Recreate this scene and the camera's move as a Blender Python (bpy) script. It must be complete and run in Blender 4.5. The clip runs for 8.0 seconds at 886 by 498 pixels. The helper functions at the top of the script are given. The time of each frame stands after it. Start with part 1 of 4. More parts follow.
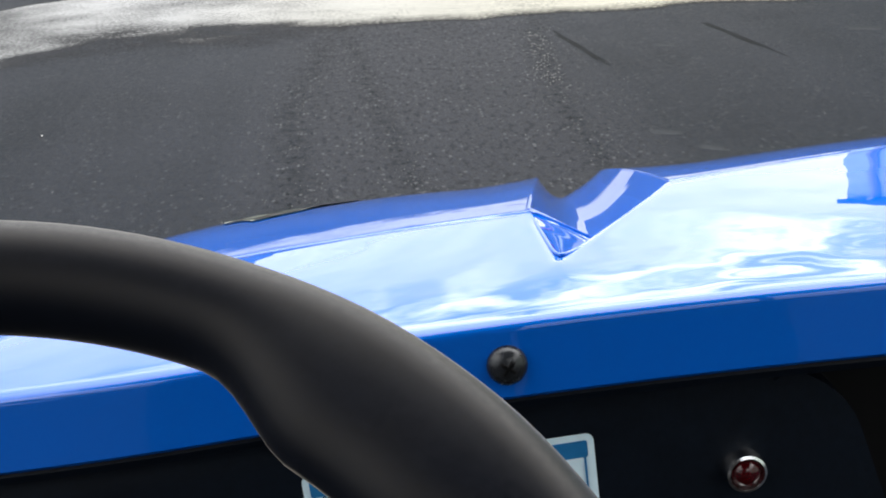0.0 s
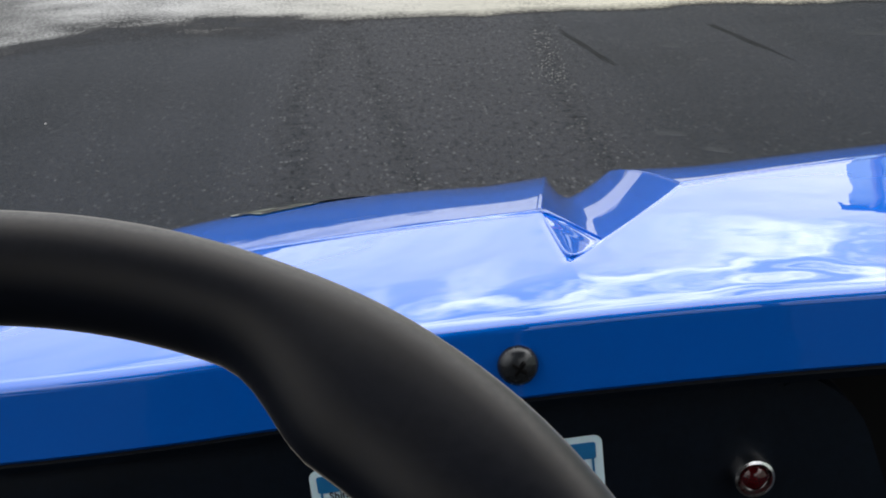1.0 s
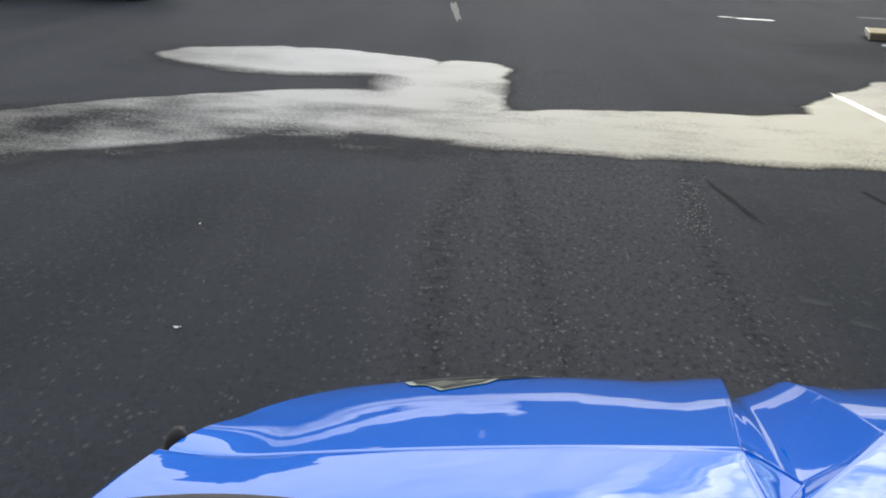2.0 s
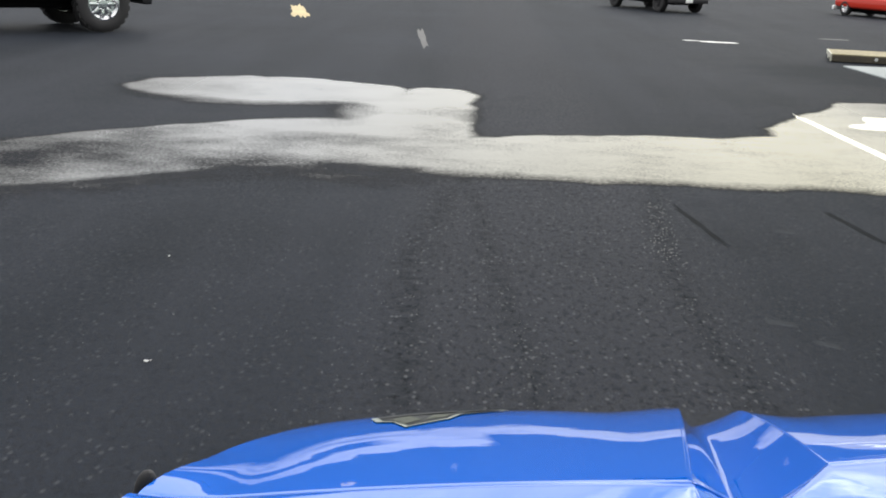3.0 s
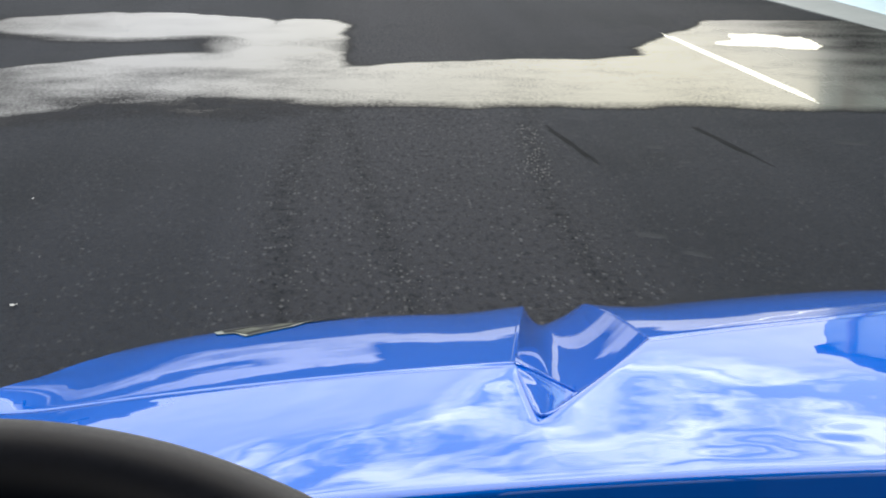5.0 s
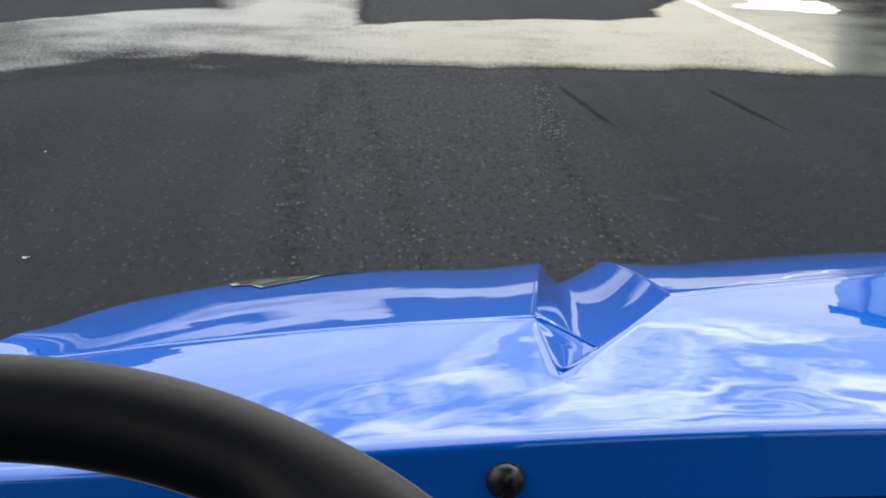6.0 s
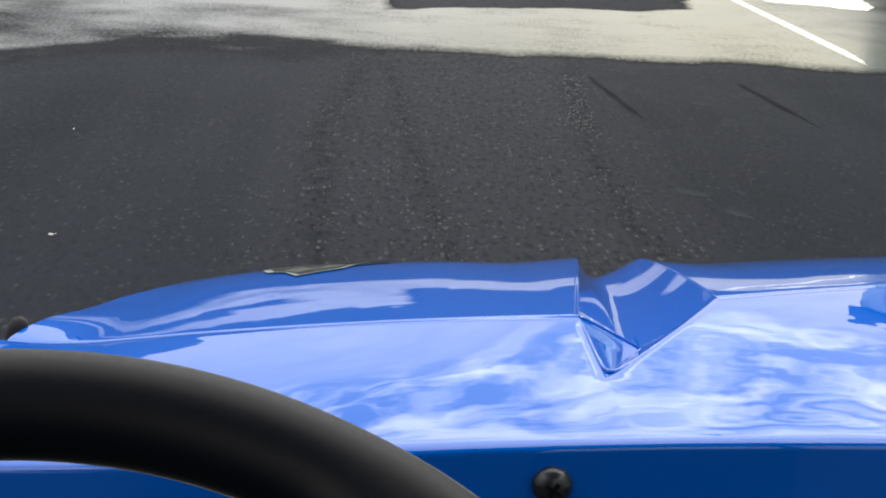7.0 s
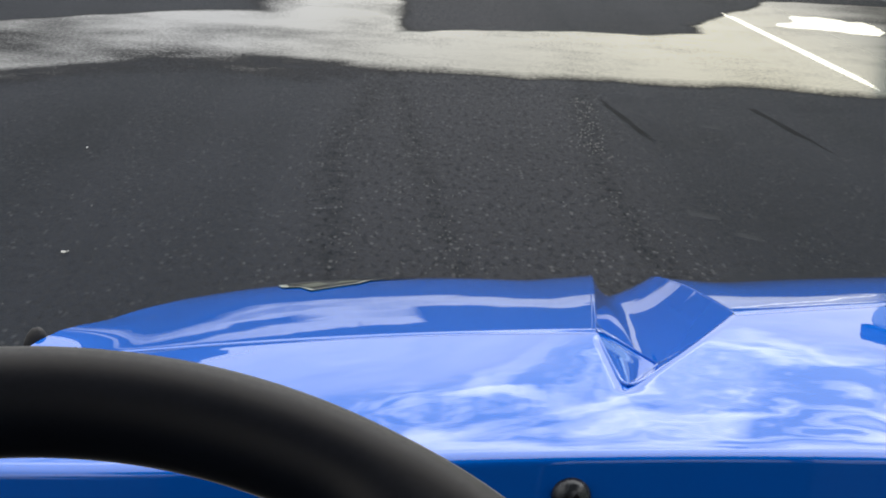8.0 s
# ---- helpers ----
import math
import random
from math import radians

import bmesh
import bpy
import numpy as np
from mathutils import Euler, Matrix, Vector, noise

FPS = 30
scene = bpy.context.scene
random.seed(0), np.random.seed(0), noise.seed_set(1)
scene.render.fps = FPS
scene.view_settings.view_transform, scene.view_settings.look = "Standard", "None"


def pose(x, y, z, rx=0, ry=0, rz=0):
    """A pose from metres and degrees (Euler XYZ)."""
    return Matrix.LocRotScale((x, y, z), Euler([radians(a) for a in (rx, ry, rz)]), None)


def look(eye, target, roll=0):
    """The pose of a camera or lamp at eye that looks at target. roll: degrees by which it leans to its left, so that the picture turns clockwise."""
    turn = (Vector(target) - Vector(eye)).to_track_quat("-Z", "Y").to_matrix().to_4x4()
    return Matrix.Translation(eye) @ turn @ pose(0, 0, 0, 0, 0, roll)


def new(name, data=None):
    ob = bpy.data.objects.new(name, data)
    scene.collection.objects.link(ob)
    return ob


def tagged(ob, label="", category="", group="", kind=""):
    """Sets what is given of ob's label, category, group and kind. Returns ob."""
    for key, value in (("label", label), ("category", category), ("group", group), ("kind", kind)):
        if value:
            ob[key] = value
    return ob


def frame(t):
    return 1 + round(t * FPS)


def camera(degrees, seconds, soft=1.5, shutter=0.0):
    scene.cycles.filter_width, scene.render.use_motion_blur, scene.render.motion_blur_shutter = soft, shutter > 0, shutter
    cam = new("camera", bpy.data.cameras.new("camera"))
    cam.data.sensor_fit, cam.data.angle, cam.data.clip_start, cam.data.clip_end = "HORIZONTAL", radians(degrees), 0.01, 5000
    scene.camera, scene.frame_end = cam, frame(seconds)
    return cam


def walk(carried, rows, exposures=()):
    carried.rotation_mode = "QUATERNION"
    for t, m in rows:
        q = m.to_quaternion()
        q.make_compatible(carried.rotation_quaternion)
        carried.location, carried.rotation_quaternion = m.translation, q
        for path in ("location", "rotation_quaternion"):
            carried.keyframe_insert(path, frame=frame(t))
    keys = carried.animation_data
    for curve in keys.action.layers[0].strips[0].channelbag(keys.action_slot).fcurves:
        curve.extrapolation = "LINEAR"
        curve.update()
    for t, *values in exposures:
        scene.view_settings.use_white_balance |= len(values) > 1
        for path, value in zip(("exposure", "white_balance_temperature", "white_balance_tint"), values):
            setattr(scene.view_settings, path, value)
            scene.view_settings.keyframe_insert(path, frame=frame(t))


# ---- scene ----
# ---------------------------------------------------------------- camera
cam = camera(40.0, 8.0, soft=1.9)
PATH = [
    (0, (-0.13, 0.15, 1.479), (-0.015, 2.015, 0.766), -3.0),
    (0.2, (-0.126, 0.151, 1.464), (-0.003, 2.006, 0.727), -3.4),
    (0.5, (-0.127, 0.158, 1.465), (-0.004, 2.003, 0.703), -2.4),
    (1, (-0.137, 0.152, 1.48), (-0.022, 2.015, 0.761), -1.8),
    (1.2, (-0.141, 0.156, 1.489), (-0.064, 2.03, 0.795), -1.0),
    (1.5, (-0.159, 0.15, 1.511), (-0.125, 2.044, 0.87), -0.1),
    (1.7, (-0.173, 0.158, 1.523), (-0.196, 2.067, 0.927), 1.5),
    (2, (-0.2, 0.155, 1.55), (-0.285, 2.081, 1.015), 2.8),
    (2.2, (-0.212, 0.146, 1.568), (-0.318, 2.08, 1.068), 2.6),
    (3.3, (-0.167, 0.126, 1.574), (-0.123, 2.064, 1.082), 2.1),
    (3.5, (-0.148, 0.125, 1.558), (-0.029, 2.052, 1.037), 2.2),
    (4, (-0.125, 0.127, 1.544), (0.037, 2.036, 0.971), 0.8),
    (4.2, (-0.125, 0.134, 1.542), (0.023, 2.044, 0.966), 0.5),
    (5.3, (-0.14, 0.127, 1.541), (0.006, 2.025, 0.929), 1.2),
    (5.5, (-0.139, 0.132, 1.537), (-0.007, 2.027, 0.909), 1.1),
    (6, (-0.144, 0.137, 1.531), (-0.011, 2.022, 0.876), 1.7),
    (6.5, (-0.158, 0.151, 1.533), (-0.037, 2.029, 0.855), 3.2),
    (7, (-0.16, 0.154, 1.531), (-0.061, 2.033, 0.854), 3.0),
    (7.5, (-0.165, 0.155, 1.534), (-0.099, 2.045, 0.885), 2.9),
    (8, (-0.166, 0.15, 1.525), (-0.084, 2.042, 0.882), 3.3),
]
walk(cam, [(t, look(eye, target, roll)) for t, eye, target, roll in PATH],
     exposures=((0.0, -1.46), (0.2, -1.62), (0.5, -1.78), (1.0, -1.88), (2.2, -2.02), (3.5, -1.86), (5.5, -2.00), (8.0, -2.12)))

# ---------------------------------------------------------------- light
SUN_ELEV, SUN_AZ = 30.0, 42.0          # degrees; azimuth to the right of +y
SKY_GAIN, CLOUD, HAZE = 0.29, 13.5, 5.4


def build_world():
    world = bpy.data.worlds.new("sky")
    scene.world = world
    world.use_nodes = True
    nt = world.node_tree
    n, l = nt.nodes, nt.links
    bg = n["Background"]
    sky = n.new("ShaderNodeTexSky")
    sky.sky_type, sky.sun_disc = "NISHITA", False
    sky.sun_elevation, sky.sun_rotation = radians(SUN_ELEV), radians(SUN_AZ)
    sky.air_density, sky.dust_density, sky.ozone_density = 1.0, 1.0, 1.0
    gain = n.new("ShaderNodeVectorMath")
    gain.operation = "MULTIPLY"
    l.new(sky.outputs[0], gain.inputs[0])
    gain.inputs[1].default_value = (SKY_GAIN * 0.92, SKY_GAIN * 1.06, SKY_GAIN)
    # a cloud deck: directions laid out on a flat layer
    tc = n.new("ShaderNodeTexCoord")
    sep = n.new("ShaderNodeSeparateXYZ")
    l.new(tc.outputs["Generated"], sep.inputs[0])
    up = n.new("ShaderNodeMath")
    up.operation = "MAXIMUM"
    l.new(sep.outputs[2], up.inputs[0])
    up.inputs[1].default_value = 0.0
    add = n.new("ShaderNodeMath")
    add.operation = "ADD"
    l.new(up.outputs[0], add.inputs[0])
    add.inputs[1].default_value = 0.12
    div = n.new("ShaderNodeVectorMath")
    div.operation = "DIVIDE"
    l.new(tc.outputs["Generated"], div.inputs[0])
    cmb = n.new("ShaderNodeCombineXYZ")
    for k in range(3):
        l.new(add.outputs[0], cmb.inputs[k])
    l.new(cmb.outputs[0], div.inputs[1])
    big = n.new("ShaderNodeTexNoise")
    big.inputs["Scale"].default_value, big.inputs["Detail"].default_value = 3.5, 7.0
    big.inputs["Roughness"].default_value, big.inputs["Distortion"].default_value = 0.58, 0.3
    l.new(div.outputs[0], big.inputs["Vector"])
    ramp = n.new("ShaderNodeValToRGB")
    ramp.color_ramp.elements[0].position, ramp.color_ramp.elements[1].position = 0.40, 0.62
    ramp.color_ramp.elements[0].color = (0.16, 0.16, 0.16, 1)
    # thin near the horizon, thicker overhead
    cover = n.new("ShaderNodeMapRange")
    cover.inputs["From Min"].default_value, cover.inputs["From Max"].default_value = 0.30, 0.46
    cover.inputs["To Min"].default_value, cover.inputs["To Max"].default_value = -0.04, 0.15
    l.new(sep.outputs[2], cover.inputs["Value"])
    deck = n.new("ShaderNodeMath")
    deck.operation = "ADD"
    l.new(big.outputs[0], deck.inputs[0])
    l.new(cover.outputs[0], deck.inputs[1])
    l.new(deck.outputs[0], ramp.inputs[0])
    # the deck thickens to white haze towards the horizon
    haze = n.new("ShaderNodeMapRange")
    haze.inputs["From Min"].default_value, haze.inputs["From Max"].default_value = 0.235, 0.185
    # cloud and haze are brightest round the veiled sun and fall off away from it
    se, sa = radians(SUN_ELEV), radians(SUN_AZ)
    dot = n.new("ShaderNodeVectorMath")
    dot.operation = "DOT_PRODUCT"
    l.new(tc.outputs["Generated"], dot.inputs[0])
    dot.inputs[1].default_value = (math.sin(sa) * math.cos(se), math.cos(sa) * math.cos(se), math.sin(se))
    glow = n.new("ShaderNodeMapRange")
    glow.interpolation_type = "SMOOTHSTEP"
    glow.inputs["From Min"].default_value, glow.inputs["From Max"].default_value = 0.15, 1.0
    glow.inputs["To Min"].default_value, glow.inputs["To Max"].default_value = 0.72, 1.45
    l.new(dot.outputs["Value"], glow.inputs["Value"])
    lit = n.new("ShaderNodeVectorMath")
    lit.operation = "SCALE"
    lit.inputs[0].default_value = (CLOUD, CLOUD * 0.99, CLOUD * 0.98)
    l.new(glow.outputs[0], lit.inputs["Scale"])
    mix = n.new("ShaderNodeMix")
    mix.data_type = "RGBA"
    l.new(ramp.outputs[0], mix.inputs["Factor"])
    l.new(gain.outputs[0], mix.inputs["A"])
    l.new(lit.outputs[0], mix.inputs["B"])
    streak = n.new("ShaderNodeMapRange")
    streak.inputs["From Min"].default_value, streak.inputs["From Max"].default_value = 0.30, 0.70
    streak.inputs["To Min"].default_value, streak.inputs["To Max"].default_value = 0.86, 1.06
    l.new(big.outputs[0], streak.inputs["Value"])
    both = n.new("ShaderNodeMath")
    both.operation = "MULTIPLY"
    l.new(streak.outputs[0], both.inputs[0])
    l.new(glow.outputs[0], both.inputs[1])
    white = n.new("ShaderNodeVectorMath")
    white.operation = "SCALE"
    tone = n.new("ShaderNodeMapRange")
    tone.inputs["From Min"].default_value, tone.inputs["From Max"].default_value = 0.62, 0.88
    l.new(dot.outputs["Value"], tone.inputs["Value"])
    hue = n.new("ShaderNodeMix")
    hue.data_type = "RGBA"
    hue.inputs["A"].default_value, hue.inputs["B"].default_value = (HAZE * 0.97, HAZE * 0.985, HAZE, 1), (HAZE * 1.04, HAZE * 1.0, HAZE * 0.80, 1)
    l.new(tone.outputs[0], hue.inputs["Factor"])
    l.new(hue.outputs["Result"], white.inputs[0])
    l.new(both.outputs[0], white.inputs["Scale"])
    # it reaches higher on the sun's side
    lower = n.new("ShaderNodeMath")
    lower.operation = "MULTIPLY_ADD"
    l.new(tone.outputs[0], lower.inputs[0])
    lower.inputs[1].default_value = -0.03
    l.new(sep.outputs[2], lower.inputs[2])
    l.new(lower.outputs[0], haze.inputs["Value"])
    last = n.new("ShaderNodeMix")
    last.data_type = "RGBA"
    l.new(haze.outputs[0], last.inputs["Factor"])
    l.new(mix.outputs["Result"], last.inputs["A"])
    l.new(white.outputs[0], last.inputs["B"])
    mix = last
    l.new(mix.outputs["Result"], bg.inputs[0])
    bg.inputs[1].default_value = 1.0


build_world()
sun = new("sun", bpy.data.lights.new("sun", "SUN"))
sun.data.energy, sun.data.angle, sun.data.color = 0.6, radians(14), (1.0, 0.95, 0.87)
az, el = radians(SUN_AZ), radians(SUN_ELEV)
sun.matrix_world = look((40 * math.sin(az) * math.cos(el), 40 * math.cos(az) * math.cos(el), 40 * math.sin(el)), (0, 0, 0))

# ---------------------------------------------------------------- materials


class Nodes:
    """A short way to write node trees."""

    def __init__(self, name):
        self.mat = bpy.data.materials.new(name)
        self.mat.use_nodes = True
        self.tree = self.mat.node_tree
        self.bsdf = self.tree.nodes["Principled BSDF"]

    def add(self, kind, **values):
        node = self.tree.nodes.new(kind)
        for key, value in values.items():
            node.inputs[key.replace("_", " ")].default_value = value
        return node

    def link(self, a, b):
        self.tree.links.new(a, b)

    def coords(self, scale=(1, 1, 1), world=True):
        if world:
            src = self.tree.nodes.new("ShaderNodeNewGeometry").outputs["Position"]
        else:
            src = self.tree.nodes.new("ShaderNodeTexCoord").outputs["Object"]
        m = self.tree.nodes.new("ShaderNodeMapping")
        m.inputs["Scale"].default_value = scale
        self.link(src, m.inputs["Vector"])
        return m.outputs[0]

    def noise(self, scale, detail=4.0, rough=0.5, stretch=(1, 1, 1), world=True):
        t = self.add("ShaderNodeTexNoise", Scale=scale, Detail=detail, Roughness=rough)
        self.link(self.coords(stretch, world), t.inputs["Vector"])
        return t.outputs[0]

    def ramp(self, fac, *stops):
        r = self.tree.nodes.new("ShaderNodeValToRGB")
        els = r.color_ramp.elements
        while len(els) < len(stops):
            els.new(0.5)
        for e, (p, c) in zip(els, stops):
            e.position, e.color = p, (c, c, c, 1) if isinstance(c, (int, float)) else (*c, 1)
        self.link(fac, r.inputs[0])
        return r.outputs[0]

    def math(self, op, a, b):
        m = self.tree.nodes.new("ShaderNodeMath")
        m.operation = op
        for k, v in enumerate((a, b)):
            if isinstance(v, (int, float)):
                m.inputs[k].default_value = v
            else:
                self.link(v, m.inputs[k])
        return m.outputs[0]

    def mix(self, fac, a, b, blend="MIX"):
        m = self.tree.nodes.new("ShaderNodeMix")
        m.data_type, m.blend_type = "RGBA", blend
        for key, v in (("Factor", fac), ("A", a), ("B", b)):
            if isinstance(v, (int, float)):
                m.inputs[key].default_value = v if key == "Factor" else (v, v, v, 1)
            elif isinstance(v, tuple):
                m.inputs[key].default_value = (*v, 1)
            else:
                self.link(v, m.inputs[key])
        return m.outputs["Result"]

    def bump(self, height, strength, distance, before=None):
        b = self.add("ShaderNodeBump", Strength=strength, Distance=distance)
        self.link(height, b.inputs["Height"])
        if before is not None:
            self.link(before, b.inputs["Normal"])
        return b.outputs[0]

    def set(self, **values):
        for key, v in values.items():
            s = self.bsdf.inputs[key.replace("_", " ")]
            if isinstance(v, (int, float)):
                s.default_value = v
            elif isinstance(v, tuple):
                s.default_value = (*v, 1) if len(v) == 3 else v
            else:
                self.link(v, s)
        return self


def plain(name, colour, rough=0.5, metal=0.0, vary=0.12, scale=30.0, relief=0.0, **more):
    """A material with some grain and mottling."""
    m = Nodes(name)
    n = m.noise(scale, 5, 0.6, world=False)
    big = m.noise(scale / 9, 3, 0.5, world=False)
    both = m.math("MULTIPLY", m.ramp(n, (0.3, 1 - vary), (0.7, 1 + vary)), m.ramp(big, (0.3, 1 - vary), (0.7, 1.0)))
    m.set(Base_Color=m.mix(1.0, colour, both, "MULTIPLY"), Metallic=metal)
    m.set(Roughness=m.ramp(n, (0.3, max(0.02, rough - 0.06)), (0.7, min(1, rough + 0.06))))
    if relief:
        m.set(Normal=m.bump(n, 0.5, relief))
    return m.set(**more).mat


# paving seams, about y = 5.5: place, lean, bow, half width
SEAMS = ((-0.46, -0.006, 0.032, 0.16), (0.83, -0.004, 0.035, 0.13), (-0.005, -0.075, 0.0, 0.09))


def asphalt_nodes(m):
    """Worn grey asphalt: binder, stone grains, long streaks of wear. Returns colour, roughness, height."""
    grain = m.noise(170, 3, 0.75)
    grit = m.noise(48, 4, 0.7, (1.0, 0.6, 1))
    wear = m.noise(1.0, 4, 0.55, (1.5, 0.10, 1))
    patch = m.noise(0.35, 4, 0.6)
    stones = m.add("ShaderNodeTexVoronoi", Scale=48.0)
    m.link(m.coords((1.0, 0.55, 1.0)), stones.inputs["Vector"])
    pick = m.tree.nodes.new("ShaderNodeSeparateColor")
    m.link(stones.outputs["Color"], pick.inputs[0])
    pale = m.math("MULTIPLY", m.ramp(pick.outputs[0], (0.86, 0), (0.92, 1)), m.ramp(stones.outputs["Distance"], (0.25, 1), (0.5, 0)))
    dark = m.math("MULTIPLY", m.ramp(pick.outputs[1], (0.84, 0), (0.90, 1)), m.ramp(stones.outputs["Distance"], (0.3, 1), (0.55, 0)))
    # coarse seams along the paving direction, where stones lie open
    pos = m.tree.nodes.new("ShaderNodeSeparateXYZ")
    m.link(m.coords(), pos.inputs[0])
    bend = m.math("MULTIPLY", m.math("SUBTRACT", m.noise(0.6, 2, 0.5), 0.5), 0.12)
    seams = 0.0
    for x0, lean, bow, width in SEAMS:
        along = m.math("SUBTRACT", m.math("MINIMUM", pos.outputs[1], 9.0), 5.5)
        line = m.math("ADD", m.math("ADD", m.math("MULTIPLY", along, lean), m.math("MULTIPLY", m.math("MULTIPLY", along, along), bow)), x0)
        off = m.math("ABSOLUTE", m.math("SUBTRACT", m.math("ADD", pos.outputs[0], bend), line), 0)
        one = m.ramp(m.math("DIVIDE", off, width), (0.0, 1.0), (1.0, 0.0))
        seams = one if isinstance(seams, float) else m.math("MAXIMUM", seams, one)
    seams = m.math("MULTIPLY", seams, m.ramp(m.math("MULTIPLY", pos.outputs[1], 0.05), (0.36, 1.0), (0.56, 0.25)))
    lane = m.ramp(m.math("ABSOLUTE", m.math("SUBTRACT", m.math("ADD", pos.outputs[0], bend), 0.25), 0), (0.55, 1.0), (1.0, 0.0))
    open_ = m.math("MAXIMUM", seams, m.math("MULTIPLY", lane, 0.55))
    broken = m.math("MULTIPLY", seams, m.ramp(m.noise(11, 4, 0.75), (0.44, 0), (0.60, 1)))
    col = m.mix(m.ramp(wear, (0.34, 0), (0.66, 1)), (0.0044, 0.0063, 0.0090), (0.0098, 0.0118, 0.0158))
    col = m.mix(m.ramp(patch, (0.35, 0), (0.7, 0.5)), col, (0.0157, 0.0182, 0.0245))
    col = m.mix(m.math("MULTIPLY", lane, 0.55), col, (0.0170, 0.0182, 0.0222))
    col = m.mix(1.0, col, m.ramp(grain, (0.28, 0.70), (0.72, 1.30)), "MULTIPLY")
    col = m.mix(1.0, col, m.ramp(grit, (0.32, 0.58), (0.68, 1.48)), "MULTIPLY")
    # an old oil-dark stain ahead of the apron
    ex = m.math("DIVIDE", m.math("SUBTRACT", pos.outputs[0], 4.9), 1.9)
    ey = m.math("DIVIDE", m.math("SUBTRACT", pos.outputs[1], 16.8), 2.3)
    far = m.math("ADD", m.math("SQRT", m.math("ADD", m.math("MULTIPLY", ex, ex), m.math("MULTIPLY", ey, ey)), 0), m.math("MULTIPLY", m.math("SUBTRACT", m.noise(0.9, 4, 0.6, (0.6, 1.2, 1)), 0.5), 1.2))
    stain = m.ramp(far, (0.45, 0.55), (1.15, 0.0))
    col = m.mix(stain, col, (0.0085, 0.0105, 0.0135))
    # pits between the stones, and pale chips
    near = m.math("ADD", m.math("MULTIPLY", open_, 0.38), 0.16)
    pits = m.ramp(m.noise(34, 3, 0.6, (1.0, 0.45, 1)), (0.38, 1), (0.47, 0))
    chips = m.ramp(m.noise(40, 3, 0.65, (1.1, 0.5, 1)), (0.58, 0), (0.68, 1))
    col = m.mix(m.math("MULTIPLY", pits, near), col, (0.0045, 0.0050, 0.0060))
    col = m.mix(m.math("MULTIPLY", chips, m.math("MULTIPLY", near, 0.75)), col, (0.034, 0.037, 0.041))
    col = m.mix(m.math("MULTIPLY", broken, 0.55), col, (0.0065, 0.0078, 0.0095))
    col = m.mix(m.math("MULTIPLY", seams, 0.18), col, (0.0080, 0.0092, 0.0110))
    col = m.mix(m.math("MULTIPLY", dark, near), col, (0.004, 0.004, 0.005))
    col = m.mix(m.math("MULTIPLY", pale, m.math("ADD", 0.16, m.math("MULTIPLY", open_, 0.26))), col, (0.10, 0.104, 0.108))
    shine = m.math("SUBTRACT", 0.046, m.math("MULTIPLY", m.math("MAXIMUM", m.math("MULTIPLY", pits, near), m.math("MAXIMUM", m.math("MULTIPLY", broken, 0.35), m.math("MULTIPLY", stain, 0.6))), 0.06))
    height = m.math("ADD", m.math("ADD", grain, grit), m.math("MULTIPLY", stones.outputs["Distance"], m.math("MULTIPLY", open_, -0.7)))
    return col, m.ramp(grit, (0.3, 0.62), (0.7, 0.86)), height, shine


def asphalt():
    m = Nodes("asphalt")
    col, rough, height, shine = asphalt_nodes(m)
    return m.set(Base_Color=col, Roughness=rough, Normal=m.bump(height, 0.45, 0.006), Specular_IOR_Level=shine).mat


def puddle_water():
    """Rain water over asphalt. "wet" runs from 0 (dry) over 0.35 (damp) to 1 (standing water)."""
    m = Nodes("puddle_water")
    col, rough, height, shine = asphalt_nodes(m)
    at = m.tree.nodes.new("ShaderNodeAttribute")
    at.attribute_name = "wet"
    speck = m.math("MULTIPLY", m.math("SUBTRACT", m.noise(40, 4, 0.75), 0.5), 1.0)
    long = m.math("MULTIPLY", m.math("SUBTRACT", m.noise(1.7, 6, 0.62, (0.8, 1.0, 1)), 0.5), 0.75)
    wet = m.math("ADD", at.outputs["Fac"], m.math("ADD", speck, long))
    water = m.ramp(wet, (0.30, 0), (0.52, 0.42), (0.90, 1))
    damp = m.ramp(wet, (0.08, 0), (0.34, 1))
    base = m.mix(m.math("MULTIPLY", damp, 0.75), col, (0.0055, 0.0055, 0.0062))
    m.set(Base_Color=base, Normal=m.bump(height, 0.45, 0.006), Roughness=rough)
    m.set(Specular_IOR_Level=m.math("MULTIPLY", shine, m.math("SUBTRACT", 1.0, m.math("MULTIPLY", damp, 0.72))))
    pool = m.add("ShaderNodeBsdfPrincipled", Roughness=0.09, IOR=1.333)
    place = m.tree.nodes.new("ShaderNodeSeparateXYZ")
    m.link(m.coords(), place.inputs[0])
    m.link(m.ramp(m.math("MULTIPLY", m.math("ABSOLUTE", m.math("ADD", place.outputs[0], -0.3), 0), 0.1), (0.20, 0.08), (0.42, 0.38)), pool.inputs["Roughness"])
    pool.inputs["Base Color"].default_value = (0.022, 0.021, 0.018, 1)
    ripple = m.bump(m.noise(3.0, 2, 0.5, (1, 2.2, 1)), 0.05, 0.01)
    m.link(ripple, pool.inputs["Normal"])
    both = m.tree.nodes.new("ShaderNodeMixShader")
    m.link(water, both.inputs[0])
    m.link(m.bsdf.outputs[0], both.inputs[1])
    m.link(pool.outputs[0], both.inputs[2])
    m.link(both.outputs[0], m.tree.nodes["Material Output"].inputs["Surface"])
    return m.mat


